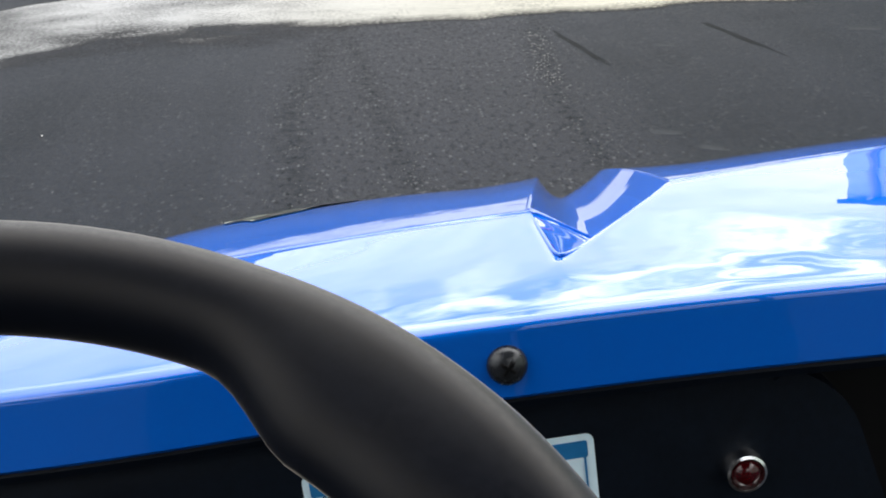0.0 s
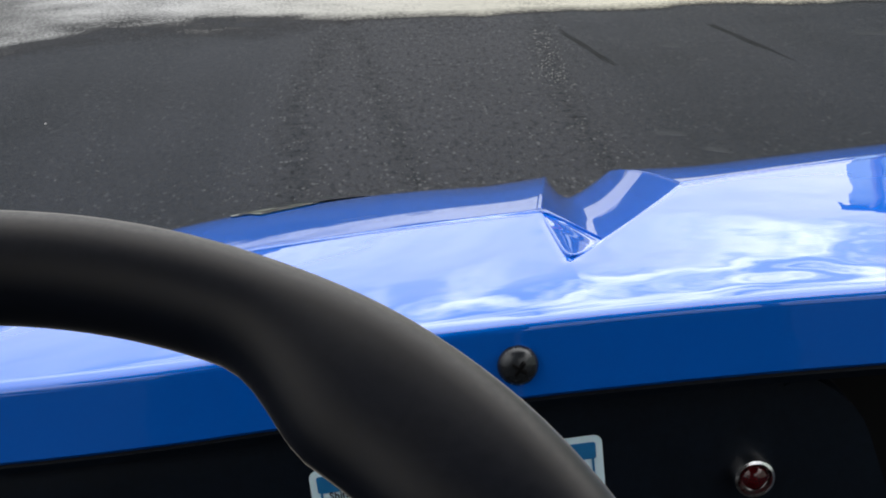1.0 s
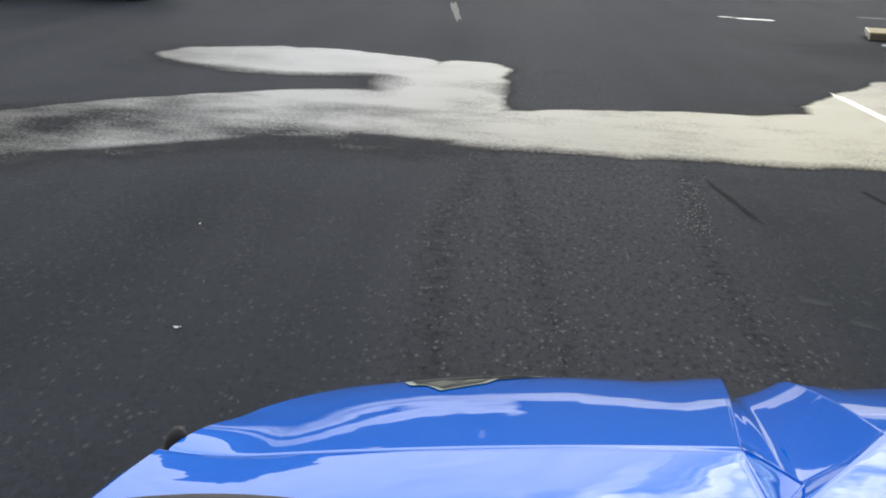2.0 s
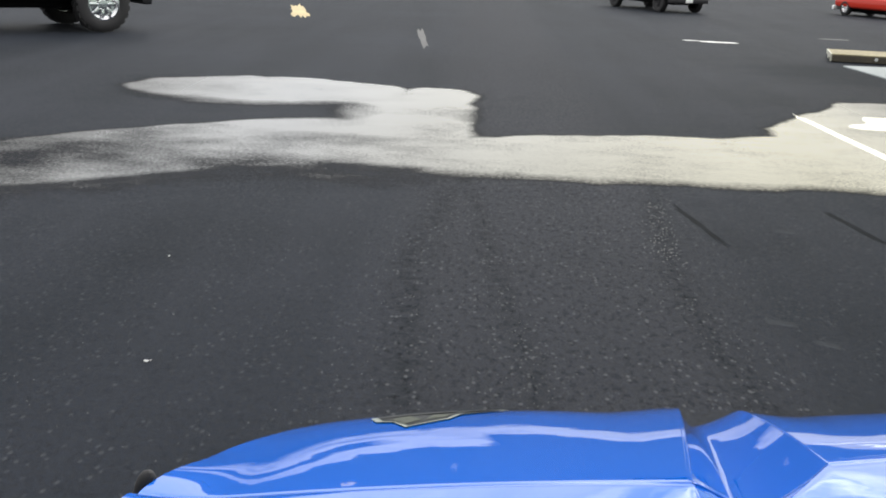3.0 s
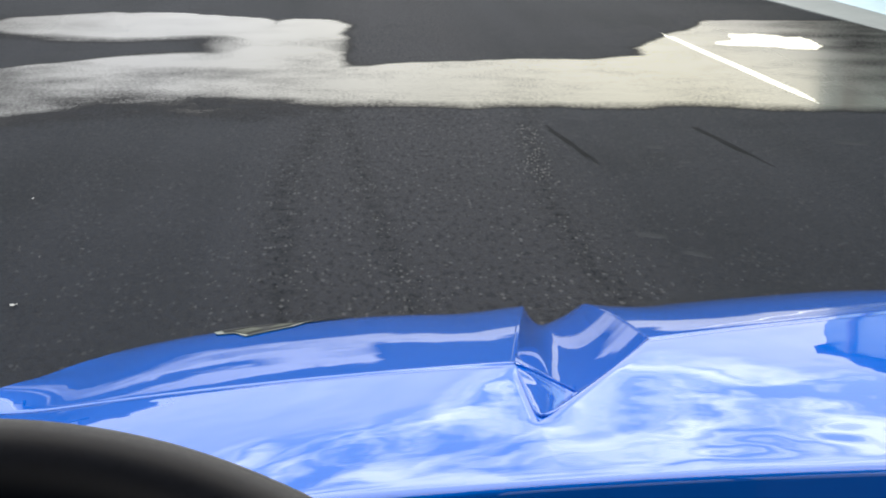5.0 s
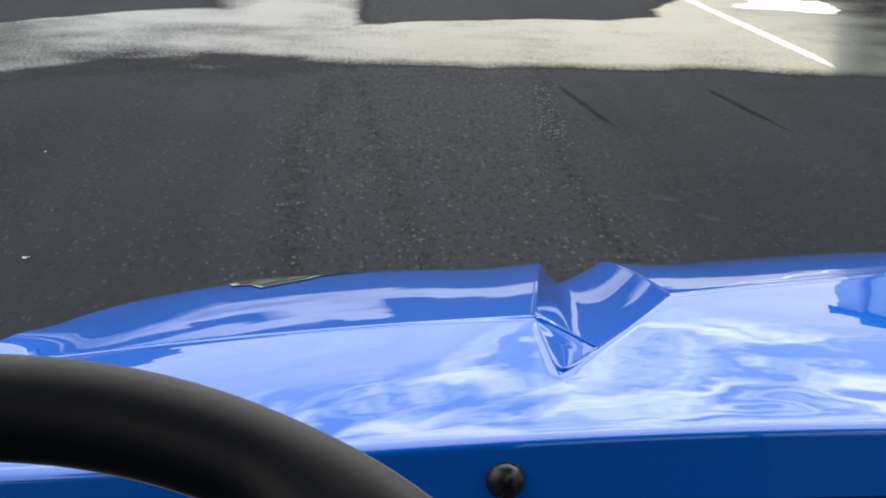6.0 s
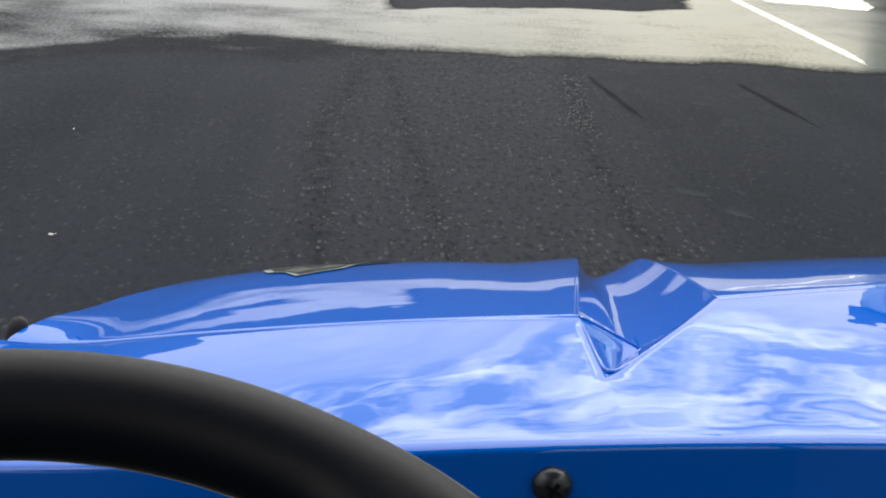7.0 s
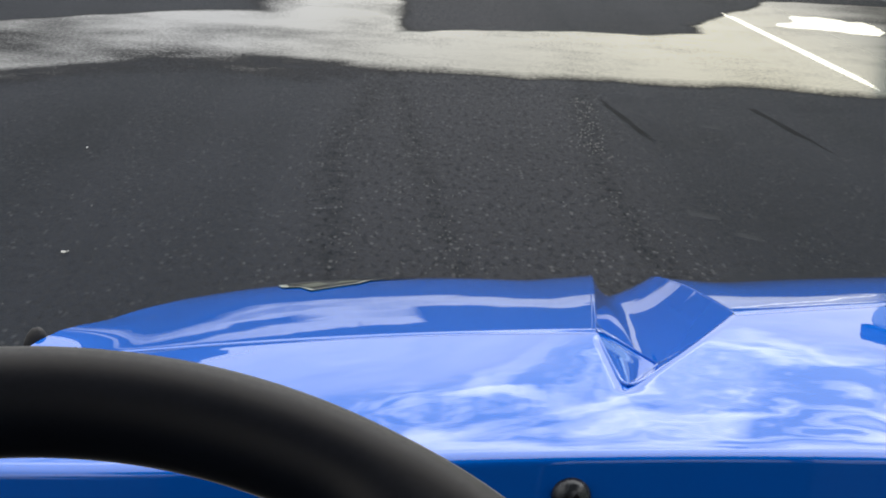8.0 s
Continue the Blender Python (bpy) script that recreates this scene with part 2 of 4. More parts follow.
def car_paint(name, colour, flop, wave=0.0, coat=1.0, index=1.43):
    m = Nodes(name)
    dust = m.noise(420, 2, 0.6, world=False)
    m.set(Base_Color=m.mix(m.ramp(dust, (0.45, 0), (0.8, 0.25)), colour, flop), Roughness=0.4, Specular_IOR_Level=0.0, Coat_Weight=coat, Coat_IOR=index)
    m.set(Coat_Roughness=m.ramp(m.noise(6, 5, 0.6, world=False), (0.3, 0.006), (0.75, 0.025)))
    if wave:
        slow = m.bump(m.noise(7.0, 2, 0.5, world=False), wave, 0.02)
        m.set(Coat_Normal=m.bump(m.noise(24.0, 2, 0.5, world=False), wave * 0.35, 0.006, slow))
    return m.mat


ASPHALT, WATER = asphalt(), puddle_water()
BLUE = car_paint("blue_paint", (0.0001, 0.082, 0.42), (0.0004, 0.094, 0.45), 0.022, 1.0, 1.54)
BLUE_TOP = car_paint("blue_paint_rippled", (0.0001, 0.082, 0.42), (0.0004, 0.094, 0.45), 0.065, 1.0, 1.60)
BLACK_PLASTIC = plain("black_plastic", (0.0020, 0.0044, 0.0092), 0.5, vary=0.25, scale=220, relief=0.0003, Specular_IOR_Level=0.14)
DEEP_PLASTIC = plain("dark_plastic", (0.0025, 0.0025, 0.003), 0.65, vary=0.2, scale=150, relief=0.0003, Specular_IOR_Level=0.1)
FOAM = plain("wheel_grip", (0.0026, 0.0038, 0.0074), 0.44, vary=0.2, scale=500, relief=0.00004, Specular_IOR_Level=0.13, Specular_Tint=(1.0, 0.94, 0.84), Sheen_Weight=0.36, Sheen_Roughness=0.23, Sheen_Tint=(1.0, 0.93, 0.82))
RUBBER = plain("rubber", (0.010, 0.010, 0.011), 0.8, vary=0.25, scale=60, relief=0.002)
BLACK_STEEL = plain("blackened_steel", (0.03, 0.03, 0.033), 0.32, 0.6, vary=0.3, scale=300, relief=0.0003)
SCREW_BLACK = plain("screw_black", (0.022, 0.025, 0.030), 0.24, 0.2, vary=0.3, scale=300, relief=0.0003)
CHROME = plain("chrome", (0.82, 0.82, 0.83), 0.18, 1.0, vary=0.04, scale=40)
LABEL_WHITE = plain("label_white", (0.60, 0.76, 0.84), 0.35, vary=0.05, scale=90)
LABEL_BLUE = plain("label_blue", (0.012, 0.14, 0.34), 0.35, vary=0.08, scale=90)
LABEL_INK = plain("label_ink", (0.02, 0.02, 0.025), 0.5, vary=0.05)
PRINT_WHITE = plain("white_print", (0.62, 0.66, 0.70), 0.45, vary=0.05)
DECAL_PALE = plain("decal_silver", (0.16, 0.18, 0.16), 0.5, vary=0.1, Specular_IOR_Level=0.2)
DECAL_DARK = plain("decal_olive", (0.045, 0.050, 0.040), 0.6, vary=0.2, Specular_IOR_Level=0.08)
DECAL_BLACK = plain("decal_charcoal", (0.016, 0.018, 0.020), 0.6, vary=0.2, Specular_IOR_Level=0.08)
CONCRETE = plain("pale_concrete", (0.20, 0.22, 0.22), 0.85, vary=0.10, scale=9, relief=0.002)
PAINTED_WALL = plain("pale_green_wall", (0.56, 0.64, 0.57), 0.75, vary=0.06, scale=5, relief=0.001)
PLINTH = plain("pale_blue_plinth", (0.42, 0.55, 0.62), 0.7, vary=0.1, scale=8, relief=0.001)
BROWN_PIPE = plain("brown_painted_metal", (0.34, 0.27, 0.23), 0.5, vary=0.2, scale=20)
OLD_WOOD = plain("weathered_wood", (0.22, 0.19, 0.11), 0.85, vary=0.3, scale=25, relief=0.002)
PALE_WOOD = plain("whitewashed_wood", (0.36, 0.36, 0.30), 0.8, vary=0.2, scale=25, relief=0.002)
DARK_WOOD = plain("dark_timber", (0.055, 0.045, 0.032), 0.8, vary=0.3, scale=25, relief=0.002)
GREY_STOP = plain("grey_concrete", (0.30, 0.33, 0.35), 0.85, vary=0.15, scale=16, relief=0.002)
MARK_WHITE = plain("worn_white_marking", (0.60, 0.60, 0.58), 0.7, vary=0.25, scale=14)
MARK_PALE = plain("worn_pale_marking", (0.036, 0.036, 0.036), 0.8, vary=0.4, scale=12)
MARK_YELLOW = plain("worn_yellow_marking", (0.34, 0.27, 0.13), 0.8, vary=0.35, scale=9)
SCUFF = plain("pale_scuff", (0.020, 0.023, 0.027), 0.9, vary=0.4, scale=40, Specular_IOR_Level=0.1)
SKID = plain("skid_rubber", (0.0046, 0.0056, 0.0072), 0.82, vary=0.5, scale=40, Specular_IOR_Level=0.038)
# real paint on the bay line; on the block beside it, a painted sun glint
BAY_WHITE_AND_GLINT = plain("wet_white_paint_and_glint", (0.60, 0.59, 0.52), 0.25, vary=0.12, scale=9, Coat_Weight=1.0, Coat_Roughness=0.05)
PEBBLE = plain("pale_pebble", (0.10, 0.10, 0.098), 0.8, vary=0.3, scale=300)
PAPER = plain("white_litter", (0.45, 0.45, 0.44), 0.6, vary=0.06)
TRUCK_SILVER = car_paint("silver_paint", (0.46, 0.48, 0.50), (0.55, 0.56, 0.58))
TRUCK_GREEN = car_paint("dark_green_paint", (0.02, 0.026, 0.024), (0.04, 0.045, 0.04))
TRUCK_RED = car_paint("red_paint", (0.42, 0.030, 0.018), (0.5, 0.08, 0.04))
PLUM = plain("plum_tailgate", (0.14, 0.012, 0.03), 0.35, vary=0.1, scale=8)
BUMPER_WHITE = plain("white_bumper", (0.72, 0.72, 0.72), 0.35, vary=0.08, scale=8)
PLATE = plain("number_plate_white", (0.6, 0.6, 0.6), 0.4, vary=0.05)
GLASS_DARK = plain("tinted_glass", (0.012, 0.014, 0.016), 0.05, vary=0.05)
SEAT = plain("black_vinyl", (0.012, 0.012, 0.013), 0.55, vary=0.2, scale=120, relief=0.001)


def lens_red():
    m = Nodes("red_lens")
    return m.set(Base_Color=(0.035, 0.001, 0.002), Roughness=0.12, IOR=1.5).mat


LENS = lens_red()

# ---------------------------------------------------------------- mesh helpers


def mesh_object(name, bm, material, parent=None, label="", smooth=True):
    bmesh.ops.recalc_face_normals(bm, faces=bm.faces)
    me = bpy.data.meshes.new(name)
    bm.to_mesh(me)
    bm.free()
    for p in me.polygons:
        p.use_smooth = smooth
    if smooth:
        me.set_sharp_from_angle(angle=radians(35))
    me.materials.append(material)
    ob = new(name, me)
    ob.parent = parent
    if label:
        ob["label"] = label
    return ob


def part(name, bm, material, parent, label="", smooth=True):
    return mesh_object(name, bm, material, parent, label, smooth)


def thing(name, label, category, at=(0, 0, 0), turn=0.0, group="", kind=""):
    ob = new(name)
    ob.matrix_world = pose(*at, 0, 0, turn)
    return tagged(ob, label, category, group, kind)


def box_bm(size, at=(0, 0, 0), bevel=0.0, segments=2, turn=(0, 0, 0)):
    bm = bmesh.new()
    bmesh.ops.create_cube(bm, size=1.0)
    for v in bm.verts:
        v.co = Vector((v.co.x * size[0], v.co.y * size[1], v.co.z * size[2]))
    if bevel:
        bmesh.ops.bevel(bm, geom=bm.edges[:], offset=bevel, segments=segments, profile=0.6, affect="EDGES")
    bm.transform(pose(*at, *turn))
    return bm


def join(*bms):
    out = bmesh.new()
    for b in bms:
        me = bpy.data.meshes.new("tmp")
        b.to_mesh(me)
        b.free()
        out.from_mesh(me)
        bpy.data.meshes.remove(me)
    return out


def lathe_bm(profile, steps=40, axis="Z"):
    """Turns (radius, height) pairs round an axis; a radius of 0 closes the end."""
    bm = bmesh.new()
    rings = []
    for r, h in profile:
        if r <= 1e-6:
            rings.append([bm.verts.new((0, 0, h))])
        else:
            rings.append([bm.verts.new((r * math.cos(2 * math.pi * k / steps), r * math.sin(2 * math.pi * k / steps), h)) for k in range(steps)])
    for a, b in zip(rings, rings[1:]):
        for k in range(steps):
            j = (k + 1) % steps
            if len(a) == 1:
                bm.faces.new((a[0], b[k], b[j]))
            elif len(b) == 1:
                bm.faces.new((a[k], a[j], b[0]))
            else:
                bm.faces.new((a[k], a[j], b[j], b[k]))
    if axis == "X":
        bm.transform(pose(0, 0, 0, 0, 90, 0))
    elif axis == "-Y":
        bm.transform(pose(0, 0, 0, 90, 0, 0))
    return bm


def grid_bm(rows):
    """A sheet through rows of points."""
    bm = bmesh.new()
    vs = [[bm.verts.new(p) for p in row] for row in rows]
    for a, b in zip(vs, vs[1:]):
        for k in range(len(a) - 1):
            bm.faces.new((a[k], a[k + 1], b[k + 1], b[k]))
    return bm


def prism_bm(outline, depth):
    """An outline in x, z pushed along y by depth."""
    bm = bmesh.new()
    front = [bm.verts.new((x, 0, z)) for x, z in outline]
    back = [bm.verts.new((x, depth, z)) for x, z in outline]
    bm.faces.new(front)
    bm.faces.new(back[::-1])
    for k in range(len(front)):
        j = (k + 1) % len(front)
        bm.faces.new((front[k], back[k], back[j], front[j]))
    return bm


def rounded(w, h, r, steps=6):
    """A rounded rectangle's outline round the origin."""
    pts = []
    for cx, cz, a0 in ((w / 2 - r, h / 2 - r, 0), (-w / 2 + r, h / 2 - r, 90), (-w / 2 + r, -h / 2 + r, 180), (w / 2 - r, -h / 2 + r, 270)):
        for k in range(steps + 1):
            a = radians(a0 + 90 * k / steps)
            pts.append((cx + r * math.cos(a), cz + r * math.sin(a)))
    return pts


def text_bm(words, size):
    """Letters of the built-in font, as a thin raised mesh in the x, z plane."""
    cu = bpy.data.curves.new("words", "FONT")
    cu.body, cu.size, cu.extrude, cu.resolution_u = words, size, 0.0002, 3
    ob = bpy.data.objects.new("words", cu)
    scene.collection.objects.link(ob)
    bpy.context.view_layer.update()
    me = bpy.data.meshes.new_from_object(ob.evaluated_get(bpy.context.evaluated_depsgraph_get()))
    bm = bmesh.new()
    bm.from_mesh(me)
    bpy.data.objects.remove(ob)
    bpy.data.curves.remove(cu)
    bpy.data.meshes.remove(me)
    bm.transform(pose(0, 0, 0, 90, 0, 0))
    return bm


def smooth01(a, b, x):
    t = min(1.0, max(0.0, (x - a) / (b - a)))
    return t * t * (3 - 2 * t)


# ---------------------------------------------------------------- ground
bm = bmesh.new()
bmesh.ops.create_grid(bm, x_segments=40, y_segments=40, size=600)
tagged(mesh_object("ground", bm, ASPHALT, smooth=False), "worn dark grey asphalt car park with long paving seams", "ground", kind="structure")


def ellipse(x, y, cx, cy, rx, ry):
    """Rough distance inside an ellipse, in metres."""
    return (1 - math.hypot((x - cx) / rx, (y - cy) / ry)) * min(rx, ry)


def puddle_depth(x, y):
    """How far inside the standing water a place lies (metres, negative outside)."""
    wob = 0.10 * noise.noise((x * 1.6, y * 1.1, 3.0)) + 0.05 * noise.noise((x * 5.0, y * 3.5, 7.0))
    # straight band across the lot
    top = 10.12 + 0.30 * max(0.0, x) + 0.10 * math.sin(2.2 * x)
    band = min(y - 8.28, top - y, x + 0.70, 4.6 - x)
    # wide pool towards the building
    pool = min(y - 8.25 + 0.12 * max(0, x - 2.5), 13.0 + 0.06 * x - y + 0.3, 8.5 - x, (x - 2.45) * 0.9 - 0.55 * max(0.0, y - 11.3))
    # pool on the other side, its far lobe and the tail that bends towards the cart
    core = min(y - 8.40, 12.72 - y, x + 1.45, -0.15 - x)
    tip = ellipse(x, y, -0.55, 12.65, 0.42, 0.72)
    lobe = max(ellipse(x, y, -2.30, 12.66, 1.52, 1.16), ellipse(x, y, -1.2, 12.25, 0.9, 0.60))
    mid = 9.55 - 0.46 * max(0.0, -1.5 - x) - 0.16 * max(0.0, -1.5 - x) ** 2
    half = 1.34 - 0.02 * max(0.0, -1.5 - x)
    tail = min(half - abs(y - mid), -1.0 - x, x + 5.2)
    return max(band, pool, core, tip, lobe, tail) + wob


def wetness(x, y):
    d = puddle_depth(x, y)
    low = smooth01(9.3, 8.4, y)                                # the near shore is shallow and speckled
    tail = smooth01(0.1, -0.9, x)
    gap = tail * smooth01(12.4, 11.6, y) * smooth01(10.4, 11.2, y)
    reach = 0.07 + 0.20 * low + 0.05 * low * tail + 0.38 * gap
    margin = 0.10 + 0.40 * low * tail + 0.25 * low * smooth01(-1.2, -2.4, x) + 0.10 * gap             # damp ground round the water
    if d < 0:
        return 0.30 * max(0.0, 1 + d / margin)
    soft = 0.34 + 0.56 * min(1.0, d / reach)
    grey = 0.27 * tail * smooth01(10.4, 8.2, y) + 0.10 * smooth01(-2.6, -3.6, x) + 0.05 * smooth01(-1.2, -2.2, x) * smooth01(9.8, 8.6, y) + 0.42 * smooth01(3.7, 4.6, x - 0.10 * (y - 10) + 0.5 * noise.noise((x * 0.8, y * 2.2, 9.0))) + 0.25 * smooth01(5.0, 6.5, x)
    mottle = 0.35 * tail * smooth01(11.2, 9.6, y) * (noise.noise((x * 0.9, y * 1.5, 1.0)) + 0.6 * noise.noise((x * 2.6, y * 3.4, 5.0)) - 0.15)
    return max(0.24, soft + mottle - grey)


def build_puddle():
    step, x0, y0, nx, ny = 0.05, -6.2, 4.6, 300, 200
    verts, faces, wet, index = [], [], [], {}
    for j in range(ny + 1):
        for i in range(nx + 1):
            x, y = x0 + i * step, y0 + j * step
            w = wetness(x, y)
            if puddle_depth(x, y) > -0.75:
                index[i, j] = len(verts)
                verts.append((x, y, 0.0045 * smooth01(-0.74, -0.25, puddle_depth(x, y)) - 0.0005))
                wet.append(w)
    for i, j in index:
        q = [(i, j), (i + 1, j), (i + 1, j + 1), (i, j + 1)]
        if all(k in index for k in q):
            faces.append([index[k] for k in q])
    me = bpy.data.meshes.new("puddle")
    me.from_pydata(verts, [], faces)
    me.attributes.new("wet", "FLOAT", "POINT").data.foreach_set("value", wet)
    me.materials.append(WATER)
    tagged(new("puddle", me), "shallow rain puddle mirroring the bright sky on asphalt", "puddle", kind="structure")


build_puddle()


def flat_patch(name, label, category, at, size, turn, material, seed, ragged=0.25):
    """A thin patch with an uneven outline, for worn paint, marks and a painted glint."""
    rng = random.Random(seed)
    pts = []
    for k in range(28):
        a = 2 * math.pi * k / 28
        c, s = math.cos(a), math.sin(a)
        m = 1 / max(abs(c), abs(s)) ** 0.8
        r = m * (1 - ragged * rng.random())
        pts.append((c * r * size[0] / 2, s * r * size[1] / 2))
    bm = bmesh.new()
    f = bm.faces.new([bm.verts.new((x, y, 0.0007)) for x, y in pts])
    bmesh.ops.extrude_face_region(bm, geom=[f])
    for v in bm.verts[:28]:
        v.co.z = 0.0001
    ob = mesh_object(name, bm, material, smooth=False)
    ob.matrix_world = pose(*at, 0, 0, turn)
    return tagged(ob, label, category, kind="structure")


flat_patch("road_marking", "worn white line marking on asphalt", "road marking", (4.03, 21.75, 0), (0.72, 0.26, 0), -8, MARK_WHITE, 1)
flat_patch("road_marking", "faint white line marking on asphalt", "road marking", (3.58, 21.95, 0), (0.36, 0.16, 0), -8, MARK_WHITE, 2, 0.5)
flat_patch("road_marking", "faint white line marking on asphalt", "road marking", (6.55, 23.6, 0), (0.7, 0.3, 0), -8, MARK_PALE, 3, 0.4)
flat_patch("road_marking", "worn pale paint dash on asphalt", "road marking", (-1.07, 20.2, 0), (0.13, 4.6, 0), 4, MARK_PALE, 4, 0.38)
flat_patch("road_marking", "worn yellow paint patch on asphalt", "road marking", (-3.95, 26.2, 0), (0.40, 5.2, 0), 9, MARK_YELLOW, 5, 0.45)
for k, (x, y, w, l, turn) in enumerate(((1.65, 7.05, 0.16, 0.10, -20), (2.89, 7.16, 0.26, 0.14, -10), (0.57, 6.28, 0.15, 0.07, 5), (1.20, 5.24, 0.20, 0.09, -25), (1.32, 4.97, 0.16, 0.08, -40))):
    flat_patch("scuff_mark", "faint pale scuff on asphalt", "scuff mark", (x, y, 0), (w, l, 0), turn, SCUFF, 20 + k, 0.4)
flat_patch("tyre_mark", "thin dark skid mark on asphalt", "tyre mark", (1.165, 7.15, 0), (0.05, 1.25, 0), 7.5, SKID, 31, 0.5)
flat_patch("tyre_mark", "thin dark skid mark on asphalt", "tyre mark", (2.09, 7.34, 0), (0.05, 1.7, 0), 8, SKID, 32, 0.5)
flat_patch("road_marking", "white painted bay line under shallow water", "road marking", (3.10, 10.40, 0.0038), (0.105, 4.1, 0), 3, BAY_WHITE_AND_GLINT, 33, 0.2)
# the sun's glint on the water, put in as a flat white patch
flat_patch("road_marking", "white patch painted as a sun glint on the puddle", "road marking", (3.95, 11.75, 0.0038), (1.05, 1.15, 0), -25, BAY_WHITE_AND_GLINT, 34, 0.35)


def build_gravel():
    """Loose stones and grit, thickest along the open seams."""
    rng = random.Random(11)
    verts, faces = [], []
    for k in range(3200):
        if k % 3:
            y = 2.2 + 8.0 * rng.random() ** 1.3
            x0, lean, bow, w = rng.choice(SEAMS)
            x = x0 + lean * (y - 5.5) + bow * (y - 5.5) ** 2 + rng.gauss(0, w)
        else:
            x, y = rng.uniform(-3.5, 3.5), 2.2 + 9 * rng.random()
        if puddle_depth(x, y) > -0.1:
            continue
        r = rng.uniform(0.0012, 0.0034)
        if k % 16 == 1:                                        # washed-out stones where the seam meets the water
            y, r = rng.uniform(6.2, 8.15), rng.uniform(0.003, 0.0065)
            x = 0.83 + 0.035 * (y - 5.55) ** 2 + rng.gauss(0, 0.045)
        b = len(verts)
        for p in range(5):
            a = 2 * math.pi * p / 5 + rng.random()
            verts.append((x + r * math.cos(a), y + r * math.sin(a), 0.0))
        verts.append((x + 0.2 * r, y, r * rng.uniform(0.6, 1.1)))
        faces += [(b + p, b + (p + 1) % 5, b + 5) for p in range(5)]
    me = bpy.data.meshes.new("loose_grit")
    me.from_pydata(verts, [], faces)
    me.materials.append(PEBBLE)
    tagged(new("loose_grit", me), "pale loose grit scattered along paving seams", "gravel", kind="stuff")


build_gravel()


def litter(at, size, turn):
    bm = grid_bm([[(x * size, y * size * 0.6, 0.003 + 0.006 * math.sin(3 * x + 5 * y) ** 2) for x in (-0.5, -0.1, 0.3, 0.5)] for y in (-0.5, 0, 0.5)])
    bmesh.ops.solidify(bm, geom=bm.faces[:], thickness=0.001)
    ob = mesh_object("paper_scrap", bm, PAPER)
    ob.matrix_world = pose(*at, 0, 0, turn)
    tagged(ob, "small white paper scrap lying on asphalt", "litter", group="paper scraps")


litter((-1.364, 4.393, 0.004), 0.027, 20)
litter((-1.66, 5.896, 0.004), 0.016, 70)

# ---------------------------------------------------------------- the cart's hood
NOTCH_L, NOTCH_B, NOTCH_R = (-0.0175, 0.956, 1.195), (-0.0168, 0.841, 1.2048), (0.093, 0.998, 1.196)
NOTCH_Q = (0.035, 0.978, 1.1600)         # the deepest corner inside the notch
HALF_R = 0.52
CART = thing("utility_cart", "bright blue utility cart with glossy hood and black dash", "utility vehicle", (0, 0, 0))


def ridge(x):
    """Place of the hood's cross ridge without the notch: y, z."""
    if x <= NOTCH_L[0]:
        u = (NOTCH_L[0] - x) / 0.435
        return 0.956 + 0.079 * u, 1.195 - 0.057 * u - 0.022 * u * u + 0.25 * max(0.0, u - 0.8) ** 2
    if x >= NOTCH_R[0]:
        u = (x - NOTCH_R[0]) / 0.42
        return 0.998 + 0.110 * u, 1.196 + 0.0035 * u - 0.0126 * u * u
    u = (x - NOTCH_L[0]) / (NOTCH_R[0] - NOTCH_L[0])
    return 0.956 + 0.042 * u, 1.195 + 0.001 * u


def rear_z(x):
    return 1.2168 - 0.116 * (x - 0.2) ** 2 + 0.35 * max(0.0, -0.22 - x) ** 2


def edge_y(x):
    """The top panel's front edge, which runs back into the notch."""
    y, z = ridge(x)
    if NOTCH_L[0] <= x <= NOTCH_B[0]:
        u = (x - NOTCH_L[0]) / (NOTCH_B[0] - NOTCH_L[0])
        return y + (NOTCH_B[1] - y) * u, z + (NOTCH_B[2] - z) * u
    if NOTCH_B[0] < x < NOTCH_R[0]:
        u = (x - NOTCH_B[0]) / (NOTCH_R[0] - NOTCH_B[0])
        v = u ** 1.1
        return NOTCH_B[1] + (NOTCH_R[1] - NOTCH_B[1]) * v, NOTCH_B[2] + (NOTCH_R[2] - NOTCH_B[2]) * v
    return y, z


def off_line(x, y, a, b):
    """Distance in plan from the stretch a to b."""
    dx, dy = b[0] - a[0], b[1] - a[1]
    t = min(1.0, max(0.0, ((x - a[0]) * dx + (y - a[1]) * dy) / (dx * dx + dy * dy)))
    return math.hypot(x - a[0] - t * dx, y - a[1] - t * dy)


def shoulder(x, y):
    """The top panel rolls over into the notch."""
    left, right = off_line(x, y, NOTCH_L, NOTCH_B), off_line(x, y, NOTCH_B, NOTCH_R)
    ends = smooth01(0.0, 0.035, math.hypot(x - NOTCH_L[0], y - NOTCH_L[1])) * smooth01(0.0, 0.04, math.hypot(x - NOTCH_R[0], y - NOTCH_R[1]))
    return 0.0016 * ends * max(0.0, 1 - left / 0.006, 1 - right / 0.007) ** 2


def fillet(d):
    """How far the cross ridge is rounded down at a distance from it."""
    k = 0.0019
    return max(0.0, k - 0.26 * abs(d)) ** 2 / (4 * k)


def ripple(x, y):
    """Uneven moulding: long waves over the panel and short ones along the rear lip."""
    lip = math.exp(-((y - 0.765) / 0.035) ** 2) * smooth01(-0.05, 0.16, x)
    short = 0.00050 * noise.noise((x * 20, y * 34, 2.0)) + 0.00016 * noise.noise((x * 48, y * 50, 4.0))
    return 0.00035 * noise.noise((x * 7, y * 9, 1.0)) + 1.5 * lip * short


